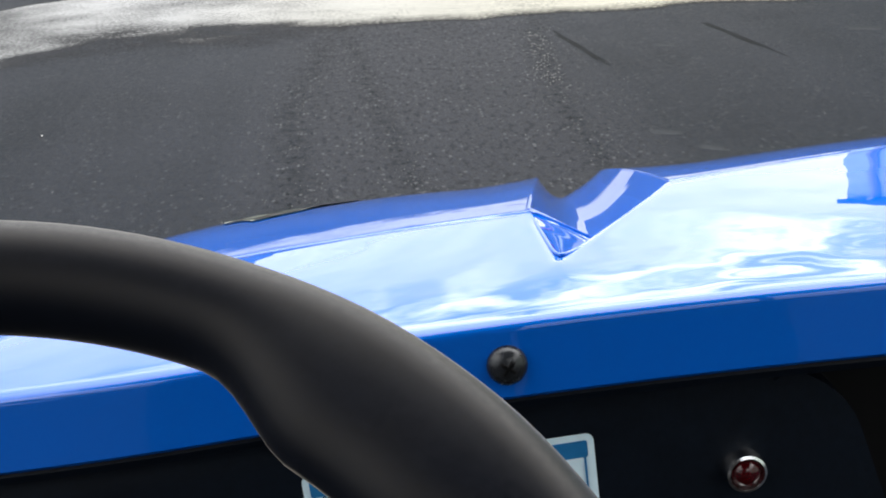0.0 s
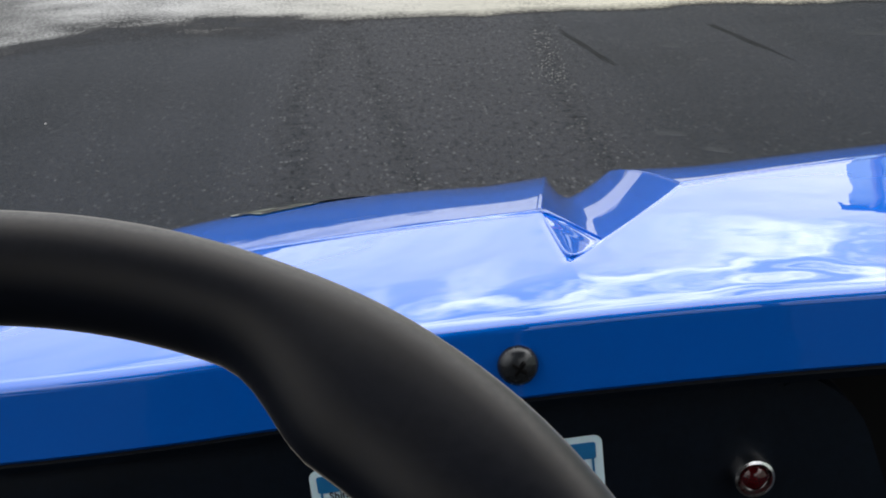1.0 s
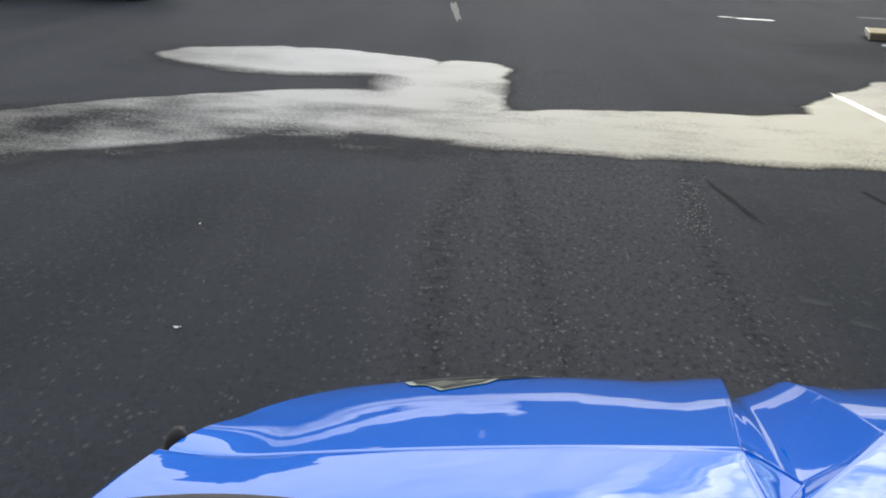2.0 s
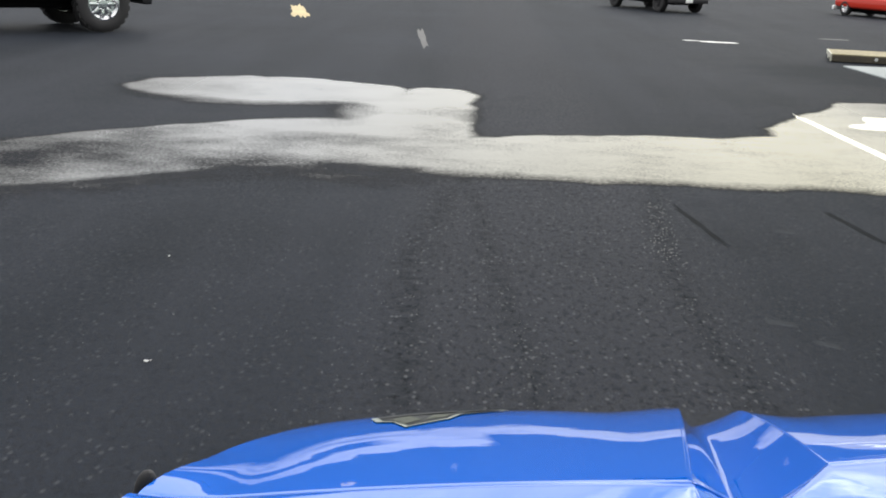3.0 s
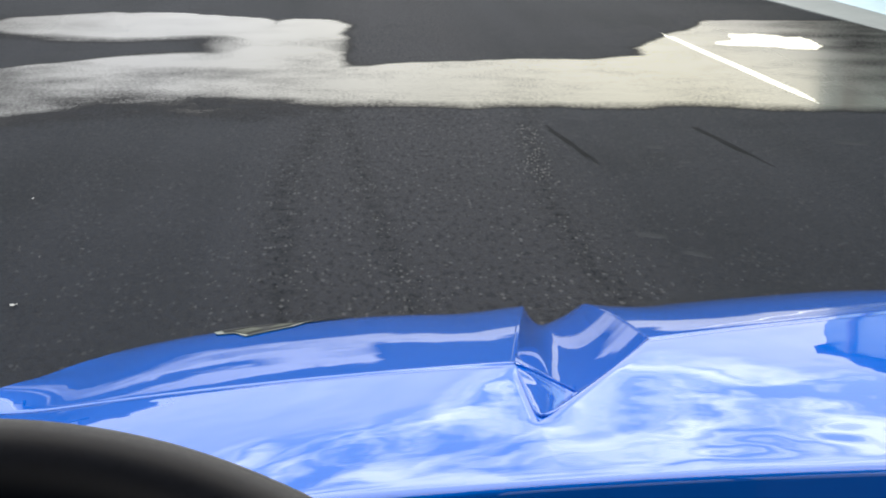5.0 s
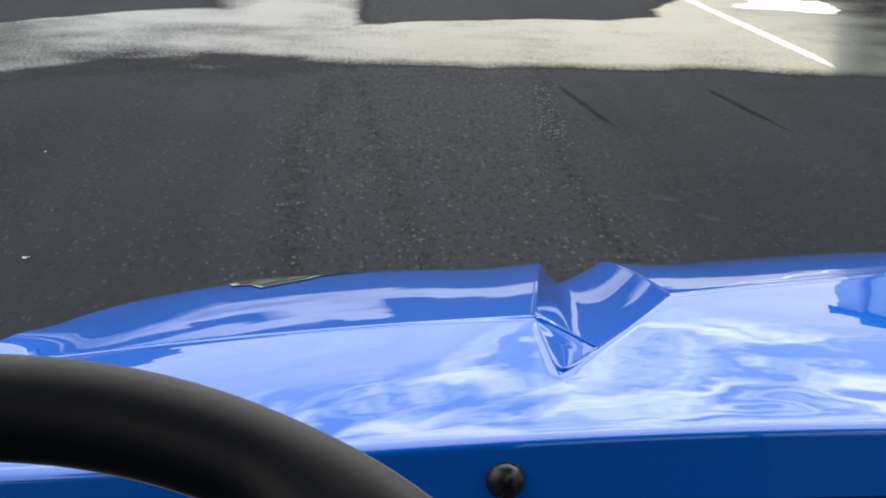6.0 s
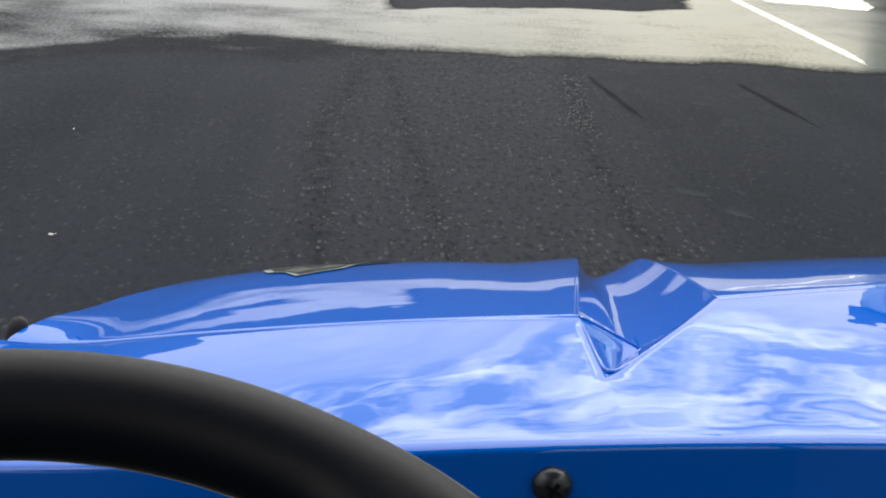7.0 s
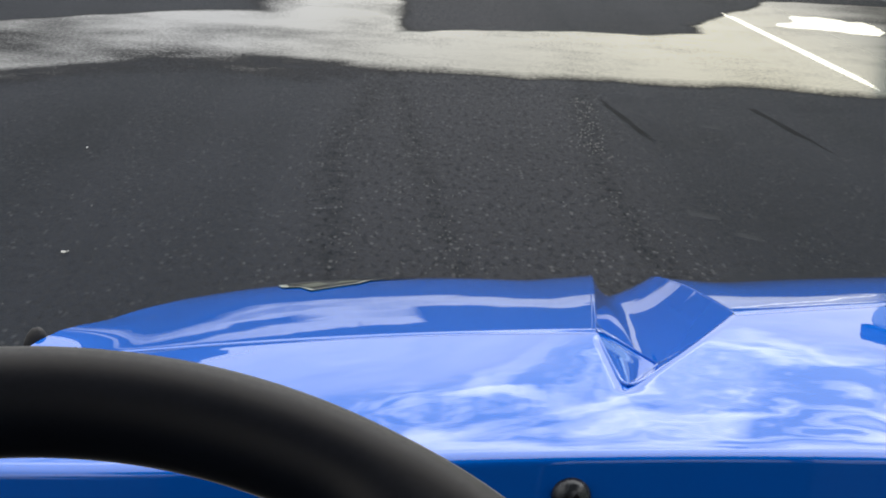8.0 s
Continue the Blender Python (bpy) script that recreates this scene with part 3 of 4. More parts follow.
def lip_droop(x, y):
    """The panel's rear lip sags a little, more so to one side."""
    return (0.0002 + 0.0040 * smooth01(0.16, 0.42, x)) * max(0.0, 1 - (y - 0.748) / (0.012 + 0.016 * smooth01(0.16, 0.42, x))) ** 2


def top_z(x, y):
    """The hood behind the ridge: nearly level, with a dip round the notch."""
    yr, zr = ridge(x)
    v = (y - 0.748) / (yr - 0.748)
    z = rear_z(x) + (zr - rear_z(x)) * v + 0.003 * math.sin(math.pi * min(1.0, max(0.0, v)))
    return z - fillet(yr - y) - shoulder(x, y) - lip_droop(x, y) + ripple(x, y) - 0.004 * math.exp(-((x - 0.01) / 0.11) ** 2 - ((y - 0.86) / 0.09) ** 2)


def crests(y):
    """The valley's two crest lines at y."""
    left = NOTCH_L[0] + 0.16 * (y - NOTCH_L[1])
    right = NOTCH_R[0] + 0.072 * (y - NOTCH_R[1]) + 0.12 * max(0.0, y - 1.27) ** 2
    if y < NOTCH_R[1]:
        right = NOTCH_B[0] + (NOTCH_R[0] - NOTCH_B[0]) * max(0.0, (y - NOTCH_B[1]) / (NOTCH_R[1] - NOTCH_B[1])) ** 0.909
    if y < NOTCH_L[1]:
        left = NOTCH_B[0] + (NOTCH_L[0] - NOTCH_B[0]) * max(0.0, (y - NOTCH_B[1]) / (NOTCH_L[1] - NOTCH_B[1]))
    return left, right


def shell_z(x, y):
    """The hood's shape without the valley."""
    yr, zr = ridge(x)
    if y < yr:
        return top_z(x, y)
    s = y - yr
    u = min(1.0, max(0.0, (NOTCH_L[0] - x) / 0.435))
    flat = u * (0.028 * s + 0.115 * s * s - 0.34 * s ** 3)      # the nose lies flatter towards the far corner
    right = smooth01(0.05, 0.20, x)
    flat -= right * (0.010 * s + 0.11 * s * s)                  # and falls faster on the other side
    corner = 0.09 * smooth01(0.82, 1.0, u) * s * math.exp(-(s / 0.14) ** 2)
    roll = 0.9 * max(0.0, x - 0.395) ** 2 * smooth01(0.0, 0.45, s) + 0.4 * max(0.0, -0.26 - x) ** 2 * smooth01(0.0, 0.25, s)
    roll += 0.009 * smooth01(-0.14, 0.05, x) * smooth01(0.125, 0.09, x) * smooth01(0.15, 0.6, s)
    return zr - fillet(s) + flat + corner - roll - 0.254 * s - 0.045 * s * s - 0.25 * max(0.0, s - 0.38) ** 2 - 0.9 * max(0.0, s - 0.75) ** 2


def trough(y):
    """The bottom line of the notch and of the valley ahead of it: x, z."""
    d = y - NOTCH_Q[1]
    if d < 0:
        v = max(0.0, (y - NOTCH_B[1]) / (NOTCH_Q[1] - NOTCH_B[1]))
        return NOTCH_B[0] + (NOTCH_Q[0] - NOTCH_B[0]) * v, NOTCH_B[2] - 0.002 + (NOTCH_Q[2] - NOTCH_B[2] + 0.002) * v
    x = NOTCH_Q[0] + 0.115 * d
    return x, NOTCH_Q[2] - 0.002 * smooth01(0.0, 0.012, d) - 0.232 * d - 0.058 * d * d - 0.25 * max(0.0, d - 0.38) ** 2 - 0.9 * max(0.0, d - 0.72) ** 2


def front_z(x, y):
    """The hood ahead of the ridge: falls away, with a valley behind the notch."""
    left, right = crests(y)
    if not left < x < right:
        return shell_z(x, y)
    xb, zb = trough(y)
    u = (x - left) / (right - left)
    edge = shell_z(left, y) * (1 - u) + shell_z(right, y) * u
    a = max(0.0, (x - left) / (xb - left))
    b = max(0.0, (right - x) / (right - xb))
    ahead = smooth01(NOTCH_Q[1], NOTCH_Q[1] + 0.02, y)
    a, b = min(1.0, a), min(1.0, b)
    a = a * (1 - ahead) + ahead * (1 - (1 - a) ** 2.2)
    b = b * (1 - ahead) + ahead * (1 - (1 - b) ** 1.3)
    low = min(a, b)
    return edge + min(0.0, zb - edge) * low


def hood_top():
    xs = [-0.458 + 0.422 * (k / 60) for k in range(61)] + [-0.0340, -0.0315, -0.0290, -0.0265, -0.0240, -0.0215, -0.0190, NOTCH_L[0], -0.0172, NOTCH_B[0]]
    xs += [NOTCH_B[0] + (NOTCH_R[0] - NOTCH_B[0]) * (k / 20) for k in range(1, 21)] + [NOTCH_R[0] + (HALF_R - NOTCH_R[0]) * (k / 60) for k in range(1, 61)]
    rows = []
    n = 44
    for j in range(n + 1):
        v = j / n
        row = []
        for x in xs:
            ye, ze = edge_y(x)
            mid = 0.748 + (NOTCH_B[1] - 0.748) * min(1.0, 2 * v)
            y = mid + (ye - NOTCH_B[1]) * max(0.0, 2 * v - 1)
            row.append((x, y, top_z(x, y)))
        rows.append(row)
    # rounded rear lip and the upright face below it
    back = []
    for dy, dz in ((0.004, -0.0455), (-0.010, -0.045), (-0.0130, -0.042), (-0.0114, -0.030), (-0.0096, -0.017), (-0.0083, -0.0060), (-0.0079, -0.0036), (-0.0073, -0.0026), (-0.0054, -0.0013), (-0.0024, -0.0004)):
        back.append([(x, 0.748 + dy, rear_z(x) + dz - lip_droop(x, 0.748) * smooth01(-0.045, -0.03, dz)) for x in xs])
    return back + rows


def side_draw(x, y):
    """The hood's sides draw in towards the nose."""
    pull = (0.095 * max(0.0, y - 1.044) + 1.0 * max(0.0, y - 1.27) ** 1.7) * abs((x - 0.04) / 0.49) ** 2
    return x + pull if x < 0.04 else x - pull


def nose_end(x):
    return 1.68 - 0.5 * (x - 0.04) ** 2


def nose_side(outer, corner, crest, steps):
    """The nose on one side of the valley, from its outer edge to the crest."""
    rows, n = [], 44
    for j in range(n + 1):
        row = []
        for k in range(steps + 1):
            a = k / steps
            x = outer + (corner - outer) * a
            start = ridge(x)[0] + 0.004
            y = start + (nose_end(x) - start) * (j / n) ** 1.15
            x = outer + (crests(y)[crest] - outer) * a
            xx = x + (side_draw(outer, y) - outer) * (1 - a) ** 2
            row.append((xx, y, shell_z(xx, y)))
        rows.append(row)
    return grid_bm(rows + front_drop(rows[-1]))


def front_drop(row):
    """The hood's blunt front below the nose."""
    return [[(x, y + dy, z - dz) for x, y, z in row] for dy, dz in ((0.006, 0.004), (0.012, 0.016), (0.016, 0.06), (0.010, 0.30))]


def valley():
    """The trough that runs forward from the notch."""
    us = [k / 60 for k in range(61)]
    rows = []
    ys = [NOTCH_B[1] + 0.0005 + (NOTCH_Q[1] - NOTCH_B[1] - 0.0005) * k / 40 for k in range(41)]
    ys += [NOTCH_Q[1] + (1.676 - NOTCH_Q[1]) * (k / 70) ** 1.4 for k in range(1, 71)]
    for y in ys:
        left, right = crests(y)
        rows.append([(left + (right - left) * u, y, front_z(left + (right - left) * u, y)) for u in us])
    return grid_bm(rows + front_drop(rows[-1]))


def ridge_bead(x0, x1, steps=40):
    """The rolled edge between the level panel and the nose."""
    rows = []
    for d in (-0.0074, -0.0056, -0.0040, -0.0026, -0.0013, 0.0, 0.0013, 0.0026, 0.0040, 0.0056, 0.0074):
        row = []
        for k in range(steps + 1):
            x = x0 + (x1 - x0) * k / steps
            ye = ridge(x)[0]
            row.append((x, ye + d, (top_z(x, ye + d) if d <= 0 else shell_z(x, ye + d)) + 0.0001))
        rows.append(row)
    return grid_bm(rows)


part("hood_top", grid_bm(hood_top()), BLUE_TOP, CART, "glossy blue upper hood panel with a V notch")
part("hood_ridge", ridge_bead(-0.450, NOTCH_L[0]), BLUE, CART)
part("hood_ridge", ridge_bead(NOTCH_R[0], HALF_R), BLUE, CART)


def edge_roll(points, radius, around=10):
    """A thin rolled edge along a line of points."""
    bm = bmesh.new()
    pts = [Vector(p) for p in points]
    rings = []
    for k, p in enumerate(pts):
        along = (pts[min(k + 1, len(pts) - 1)] - pts[max(k - 1, 0)]).normalized()
        side = along.cross(Vector((0, 0, 1))).normalized()
        up = side.cross(along)
        rings.append([bm.verts.new(p + radius * (math.cos(2 * math.pi * j / around) * side + math.sin(2 * math.pi * j / around) * up)) for j in range(around)])
    for a, b in zip(rings, rings[1:]):
        for j in range(around):
            i = (j + 1) % around
            bm.faces.new((a[j], a[i], b[i], b[j]))
    return bm


def notch_lip():
    """The rolled lip round the V notch: down its short side, round the point and up the long side."""
    pts = []
    for k in range(13):
        v = k / 12
        pts.append(Vector(NOTCH_L).lerp(Vector(NOTCH_B), v))
    for k in range(1, 21):
        v = k / 20
        x = NOTCH_B[0] + (NOTCH_R[0] - NOTCH_B[0]) * v
        pts.append(Vector((x, *edge_y(x))))
    for _ in range(4):                                          # round the corner
        pts = pts[:1] + [(a + b * 2 + c) / 4 for a, b, c in zip(pts, pts[1:], pts[2:])] + pts[-1:]
    return edge_roll([(p.x, p.y, p.z - 0.0026) for p in pts], 0.0014)


def pocket_edge():
    """The thin edges of the pocket in the notch: across its front and along its bottom."""
    across = [(NOTCH_L[0] + (NOTCH_Q[0] - NOTCH_L[0]) * k / 14, NOTCH_L[1] + (NOTCH_Q[1] - NOTCH_L[1]) * k / 14 - 0.001) for k in range(15)]
    along = [(NOTCH_B[0] + (NOTCH_Q[0] - NOTCH_B[0]) * k / 16, NOTCH_B[1] + (NOTCH_Q[1] - NOTCH_B[1]) * k / 16) for k in range(2, 17)]
    return join(*(edge_roll([(x, y, front_z(x, y) + 0.0002) for x, y in line], 0.0011, 8) for line in (across, along)))


part("notch_lip", notch_lip(), BLUE, CART, "glossy rolled lip round the V notch")
part("pocket_edge", pocket_edge(), BLUE, CART)


def valley_crest(side, radius):
    """The rounded crest along one side of the valley."""
    pts = []
    for k in range(50):
        y = (NOTCH_L, NOTCH_R)[side][1] + 0.004 + 0.66 * (k / 49) ** 1.2
        x = crests(y)[side] + (-radius, radius)[side] * 0.5
        pts.append((x, y, shell_z(x, y) - radius * 0.90))
    return edge_roll(pts, radius, 14)


part("valley_crest", valley_crest(0, 0.0032), BLUE, CART)
part("valley_crest", valley_crest(1, 0.0020), BLUE, CART)
part("hood_nose", join(nose_side(-0.450, NOTCH_L[0], 0, 36), nose_side(HALF_R, NOTCH_R[0], 1, 30)), BLUE, CART, "glossy blue sloping front of the hood")
part("hood_valley", valley(), BLUE, CART, "glossy blue trough behind the V notch")


def hood_side(sign):
    """The skirt below the hood's side edge."""
    top = []
    x_rear, x_front = (-0.458, -0.450) if sign < 0 else (HALF_R, HALF_R)
    ye = ridge(x_front)[0]
    for k in range(9):
        v = k / 8
        x = x_rear + (x_front - x_rear) * v
        y = 0.752 + (ye - 0.752) * v
        top.append((x, y, top_z(x, y) - 0.0005))
    for k in range(1, 19):
        y = ye + (nose_end(x_front) - ye) * k / 18
        x = side_draw(x_front, y)
        top.append((x, y, front_z(x, y) - 0.0005))
    rows = [[(x + sign * out, y, z - drop) for x, y, z in top] for drop, out in ((0.0, -0.001), (0.004, 0.003), (0.012, 0.006), (0.10, 0.010), (0.34, 0.012))]
    return grid_bm(rows)


part("hood_side", hood_side(-1), BLUE, CART)
part("hood_side", hood_side(1), BLUE, CART)


def fender(sign):
    """A bulged blue wing over the front wheel."""
    rows = []
    for j in range(13):
        v = j / 12
        row = []
        for k in range(17):
            u = k / 16
            y = 0.80 + 1.0 * u
            arch = math.sin(math.pi * min(1, 0.16 + 0.84 * u)) ** 0.7
            x = 0.44 + 0.36 * v
            z = 0.738 + 0.235 * arch * (1 - 0.10 * v) - 0.16 * smooth01(0.55, 1.0, v) - 0.05 * v
            row.append((sign * x + 0.03, y, z))
        rows.append(row)
    bm = grid_bm(rows)
    bmesh.ops.solidify(bm, geom=bm.faces[:], thickness=0.012)
    return bm


part("fender", fender(-1), BLUE, CART)
part("fender", fender(1), BLUE, CART)


def latch_bm():
    prof = [(0, -0.02), (0.007, -0.02), (0.0075, 0.010), (0.008, 0.024), (0.0105, 0.034), (0.011, 0.043), (0.0088, 0.051), (0.0045, 0.0545), (0, 0.0552)]
    bm = lathe_bm(prof, 20)
    for v in bm.verts:
        v.co.x *= 0.72
        v.co.y *= 0.6
        v.co.z *= 0.8
    return bm


for at, tilt, yaw in (((-0.470, 1.080, 1.085), 25, 0), ((-0.502, 1.03, 1.066), 35, 10)):
    ob = part("hood_latch", latch_bm(), RUBBER, CART, "black rubber hood latch")
    ob.matrix_local = pose(*at, 0, tilt, yaw)


def decal():
    """A flat sticker that follows the nose: pale outline, dark field."""
    def at(x, y, lift):
        return (x, y, front_z(x, y) + lift)
    def sheet(outline, lift):
        bm = bmesh.new()
        mid = bm.verts.new(at(sum(p[0] for p in outline) / len(outline), sum(p[1] for p in outline) / len(outline), lift))
        ring = []
        for (xa, ya), (xb, yb) in zip(outline, outline[1:] + outline[:1]):
            for k in range(5):
                ring.append(bm.verts.new(at(xa + (xb - xa) * k / 5, ya + (yb - ya) * k / 5, lift)))
        for k in range(len(ring)):
            bm.faces.new((mid, ring[k], ring[(k + 1) % len(ring)]))
        return bm
    outer = [(-0.281, 1.360), (-0.262, 1.350), (-0.246, 1.297), (-0.200, 1.356), (-0.188, 1.402), (-0.132, 1.456), (-0.205, 1.505), (-0.255, 1.456), (-0.290, 1.405)]
    ob = part("decal", sheet(outer, 0.0014), DECAL_PALE, CART, "pale silver angular sticker")
    cx, cy = sum(p[0] for p in outer) / len(outer), sum(p[1] for p in outer) / len(outer)
    part("decal_ground", sheet([(cx + 0.86 * (x - cx), cy + 0.90 * (y - cy)) for x, y in outer], 0.0019), DECAL_BLACK, ob, "charcoal ground inside the outline")
    for field in ([(-0.266, 1.368), (-0.246, 1.398), (-0.231, 1.352), (-0.247, 1.318)], [(-0.226, 1.349), (-0.220, 1.400), (-0.200, 1.398), (-0.205, 1.368)]):
        part("decal_field", sheet(field, 0.0024), DECAL_DARK, ob, "dark olive inner field")
    for stripe in ([(-0.285, 1.402), (-0.250, 1.440), (-0.195, 1.492), (-0.192, 1.436), (-0.243, 1.407), (-0.272, 1.384)], [(-0.186, 1.425), (-0.188, 1.476), (-0.138, 1.464)]):
        part("decal_stripe", sheet(stripe, 0.0024), DECAL_BLACK, ob, "charcoal stripe")


decal()

# ---------------------------------------------------------------- dash
DASH_TILT = 4.0


# flange under the hood lip, then the rounded panel and the recess beside it
def flange_bm():
    xs = [-0.483 + 1.003 * k / 40 for k in range(41)]
    return grid_bm([[(x, 0.748 + dy, rear_z(x) + dz) for x in xs] for dy, dz in ((0.012, -0.0445), (-0.005, -0.046), (-0.007, -0.049), (-0.005, -0.054), (0.004, -0.0565), (0.03, -0.0575))])


part("dash_flange", flange_bm(), BLACK_PLASTIC, CART, "thin black trim under the hood lip")
part("dash_back", box_bm((1.04, 0.02, 0.42), (0.02, 0.815, 0.94), 0.004), DEEP_PLASTIC, CART)
bm = prism_bm(rounded(0.67, 0.26, 0.045, 8), 0.035)
for v in bm.verts:
    if v.co.x > 0.2:
        v.co.x += 0.28 * (0.13 - v.co.z)

bmesh.ops.bevel(bm, geom=[e for e in bm.edges if abs(e.verts[0].co.y) < 1e-5 and abs(e.verts[1].co.y) < 1e-5], offset=0.008, segments=3, profile=0.5, affect="EDGES")
bm.transform(pose(-0.195, 0.752, 1.009, -3, -DASH_TILT, 0))
part("dash_panel", bm, BLACK_PLASTIC, CART, "matt black moulded dash panel")
bm = prism_bm(rounded(0.10, 0.05, 0.02, 6), 0.004)
bm.transform(pose(-0.26, 0.750, 1.045, -3, -DASH_TILT, 0))
part("dash_recess", bm, DEEP_PLASTIC, CART)


def on_dash(x, z, lift=0.0):
    """A pose on the dash's face, tilted as the panel is."""
    return pose(x, 0.752 + 0.0524 * (z - 1.009) - lift, z, -3, -DASH_TILT - 0.3, 0)


# warning label
LABEL_W, LABEL_H = 0.1690, 0.050
LAB = on_dash(-0.0945, 1.1215 - LABEL_H / 2, 0.001)
LAB_TURN = (-3, -DASH_TILT - 0.3, 0)
bm = prism_bm(rounded(LABEL_W, LABEL_H, 0.005), 0.0008)
bm.transform(LAB)
label = part("warning_label", bm, LABEL_WHITE, CART, "pale warning label with a blue header")
bm = prism_bm(rounded(LABEL_W - 0.008, 0.0105, 0.0015), 0.0006)
bm.transform(LAB @ pose(0, -0.0006, 0.0158))
part("label_header", bm, LABEL_BLUE, label, "blue header band")
for w, h, x, z in ((0.0012, 0.031, -LABEL_W / 2 + 0.006, -0.0048), (0.0012, 0.031, LABEL_W / 2 - 0.006, -0.0048), (LABEL_W - 0.012, 0.0012, 0, -0.0203)):
    part("label_rule", box_bm((w, 0.0006, h), LAB @ Vector((x, -0.0006, z)), turn=LAB_TURN), LABEL_BLUE, label, smooth=False)
for words, x, z in (("Shift", -0.0745, 0.0062), ("Shift", -0.0745, 0.0008), ("\u2022 En", -0.0600, -0.0046), ("\u2022 Vehicle", -0.0600, -0.0100)):
    bm = text_bm(words, 0.0064)
    bm.transform(LAB @ pose(x, -0.0008, z))
    part("label_text", bm, LABEL_INK, label, smooth=False)
for x, w, z in ((-0.020, 0.062, 0.0082), (-0.022, 0.050, 0.0028), (-0.016, 0.040, -0.0026), (0.004, 0.050, -0.0080)):
    part("label_text_bar", box_bm((w, 0.0004, 0.0028), LAB @ Vector((x + w / 4, -0.0008, z)), turn=LAB_TURN), LABEL_INK, label, smooth=False)

# pilot lamp and its name strip
LAMP = on_dash(0.0760, 1.0975, -0.001)
lamp = new("pilot_lamp")
lamp.parent = CART
lamp["label"] = "red pilot lamp in a chrome bezel"
bm = lathe_bm([(0.0, -0.004), (0.0125, -0.004), (0.0125, 0.009), (0.0117, 0.0118), (0.0102, 0.0124), (0.0086, 0.0095), (0.0, 0.0090)], 40, "-Y")
bm.transform(LAMP)
part("bezel", bm, CHROME, lamp, "polished chrome bezel")
bm = lathe_bm([(0.0086, 0.0088), (0.0084, 0.0100), (0.0072, 0.0122), (0.0050, 0.0138), (0.0023, 0.0146), (0.0, 0.0148)], 32, "-Y")
bm.transform(LAMP)
part("lens", bm, LENS, lamp, "dark red domed lens")
bm = prism_bm(rounded(0.064, 0.015, 0.003), 0.001)
STRIP = on_dash(0.0870, 1.0605, 0.001)
bm.transform(STRIP)
strip = part("name_strip", bm, DEEP_PLASTIC, CART, "black strip lettered BLOWER FAN")
bm = text_bm("BLOWER FAN", 0.0090)
bm.transform(pose(-sum(v.co.x for v in bm.verts) / len(bm.verts), 0, -0.0036))
bm.transform(STRIP @ pose(0, -0.0005, 0))
part("lettering", bm, PRINT_WHITE, strip, "white lettering", smooth=False)

# hood screw with a cross recess
def screw_head():
    bm = lathe_bm([(0.0, -0.006), (0.0115, -0.006), (0.0118, 0.0), (0.0112, 0.0022), (0.0090, 0.0046), (0.0055, 0.0062), (0.0, 0.0066)], 40, "-Y")
    return bm


SCREW = pose(-0.0625, 0.7365, 1.1850, -8, 0, 0) @ Matrix.Scale(0.95, 4)
bm = screw_head()
bm.transform(SCREW)
screw = part("hood_screw", bm, SCREW_BLACK, CART, "blackened cross-head screw")
for a in (35, 125):
    part("cross_slot", box_bm((0.0098, 0.003, 0.0022), (SCREW @ Vector((0, -0.0058, 0))), 0.0004, 1, (-8, a, 0)), DEEP_PLASTIC, screw, "dark cross recess")

# ---------------------------------------------------------------- steering wheel
WHEEL_AT, WHEEL_TILT, WHEEL_YAW, RIM_R = (-0.2645, 0.3361, 1.2496), 27.7, 6.4, 0.2010
WHEEL = pose(*WHEEL_AT, WHEEL_TILT, 0, WHEEL_YAW)
wheel = new("steering_wheel")
wheel.parent = CART
wheel["label"] = "black foam-gripped steering wheel"


def rim_bm():
    bm = bmesh.new()
    rings = []
    steps, around = 160, 24
    for k in range(steps):
        a = 360 * k / steps
        grip = 0.0
        for mid in (39.2, 129.2, 219.2, 309.2):
            d = abs((a - mid + 180) % 360 - 180)
            grip = max(grip, smooth01(20, 5, d))
        inner, outer = 0.0185 + 0.0175 * grip, 0.0180 + 0.001 * grip
        ring = []
        for j in range(around):
            b = 2 * math.pi * j / around
            c = math.cos(b)
            r = RIM_R + c * (outer if c > 0 else inner)
            z = math.sin(b) * (0.0180 + 0.001 * grip)
            ring.append(bm.verts.new((r * math.cos(radians(a)), r * math.sin(radians(a)), z)))
        rings.append(ring)
    for k in range(steps):
        p, q = rings[k], rings[(k + 1) % steps]
        for j in range(around):
            i = (j + 1) % around
            bm.faces.new((p[j], q[j], q[i], p[i]))
    return bm


bm = rim_bm()
bm.transform(WHEEL)
part("rim", bm, FOAM, wheel)
for a in (0, 180, 270):
    bm = box_bm((0.175, 0.034, 0.008), (0.105, 0, -0.012), 0.003)
    bm.transform(WHEEL @ pose(0, 0, 0, 0, 0, a))
    part("spoke", bm, DEEP_PLASTIC, wheel)
bm = lathe_bm([(0, -0.03), (0.04, -0.03), (0.048, -0.014), (0.044, 0.002), (0.02, 0.008), (0, 0.009)], 32)
bm.transform(WHEEL)
part("hub", bm, DEEP_PLASTIC, wheel)
bm = lathe_bm([(0, -0.44), (0.022, -0.44), (0.022, -0.03), (0, -0.03)], 20)
bm.transform(WHEEL)
part("column", bm, DEEP_PLASTIC, wheel)

# ---------------------------------------------------------------- wheels, tub and seat of the cart


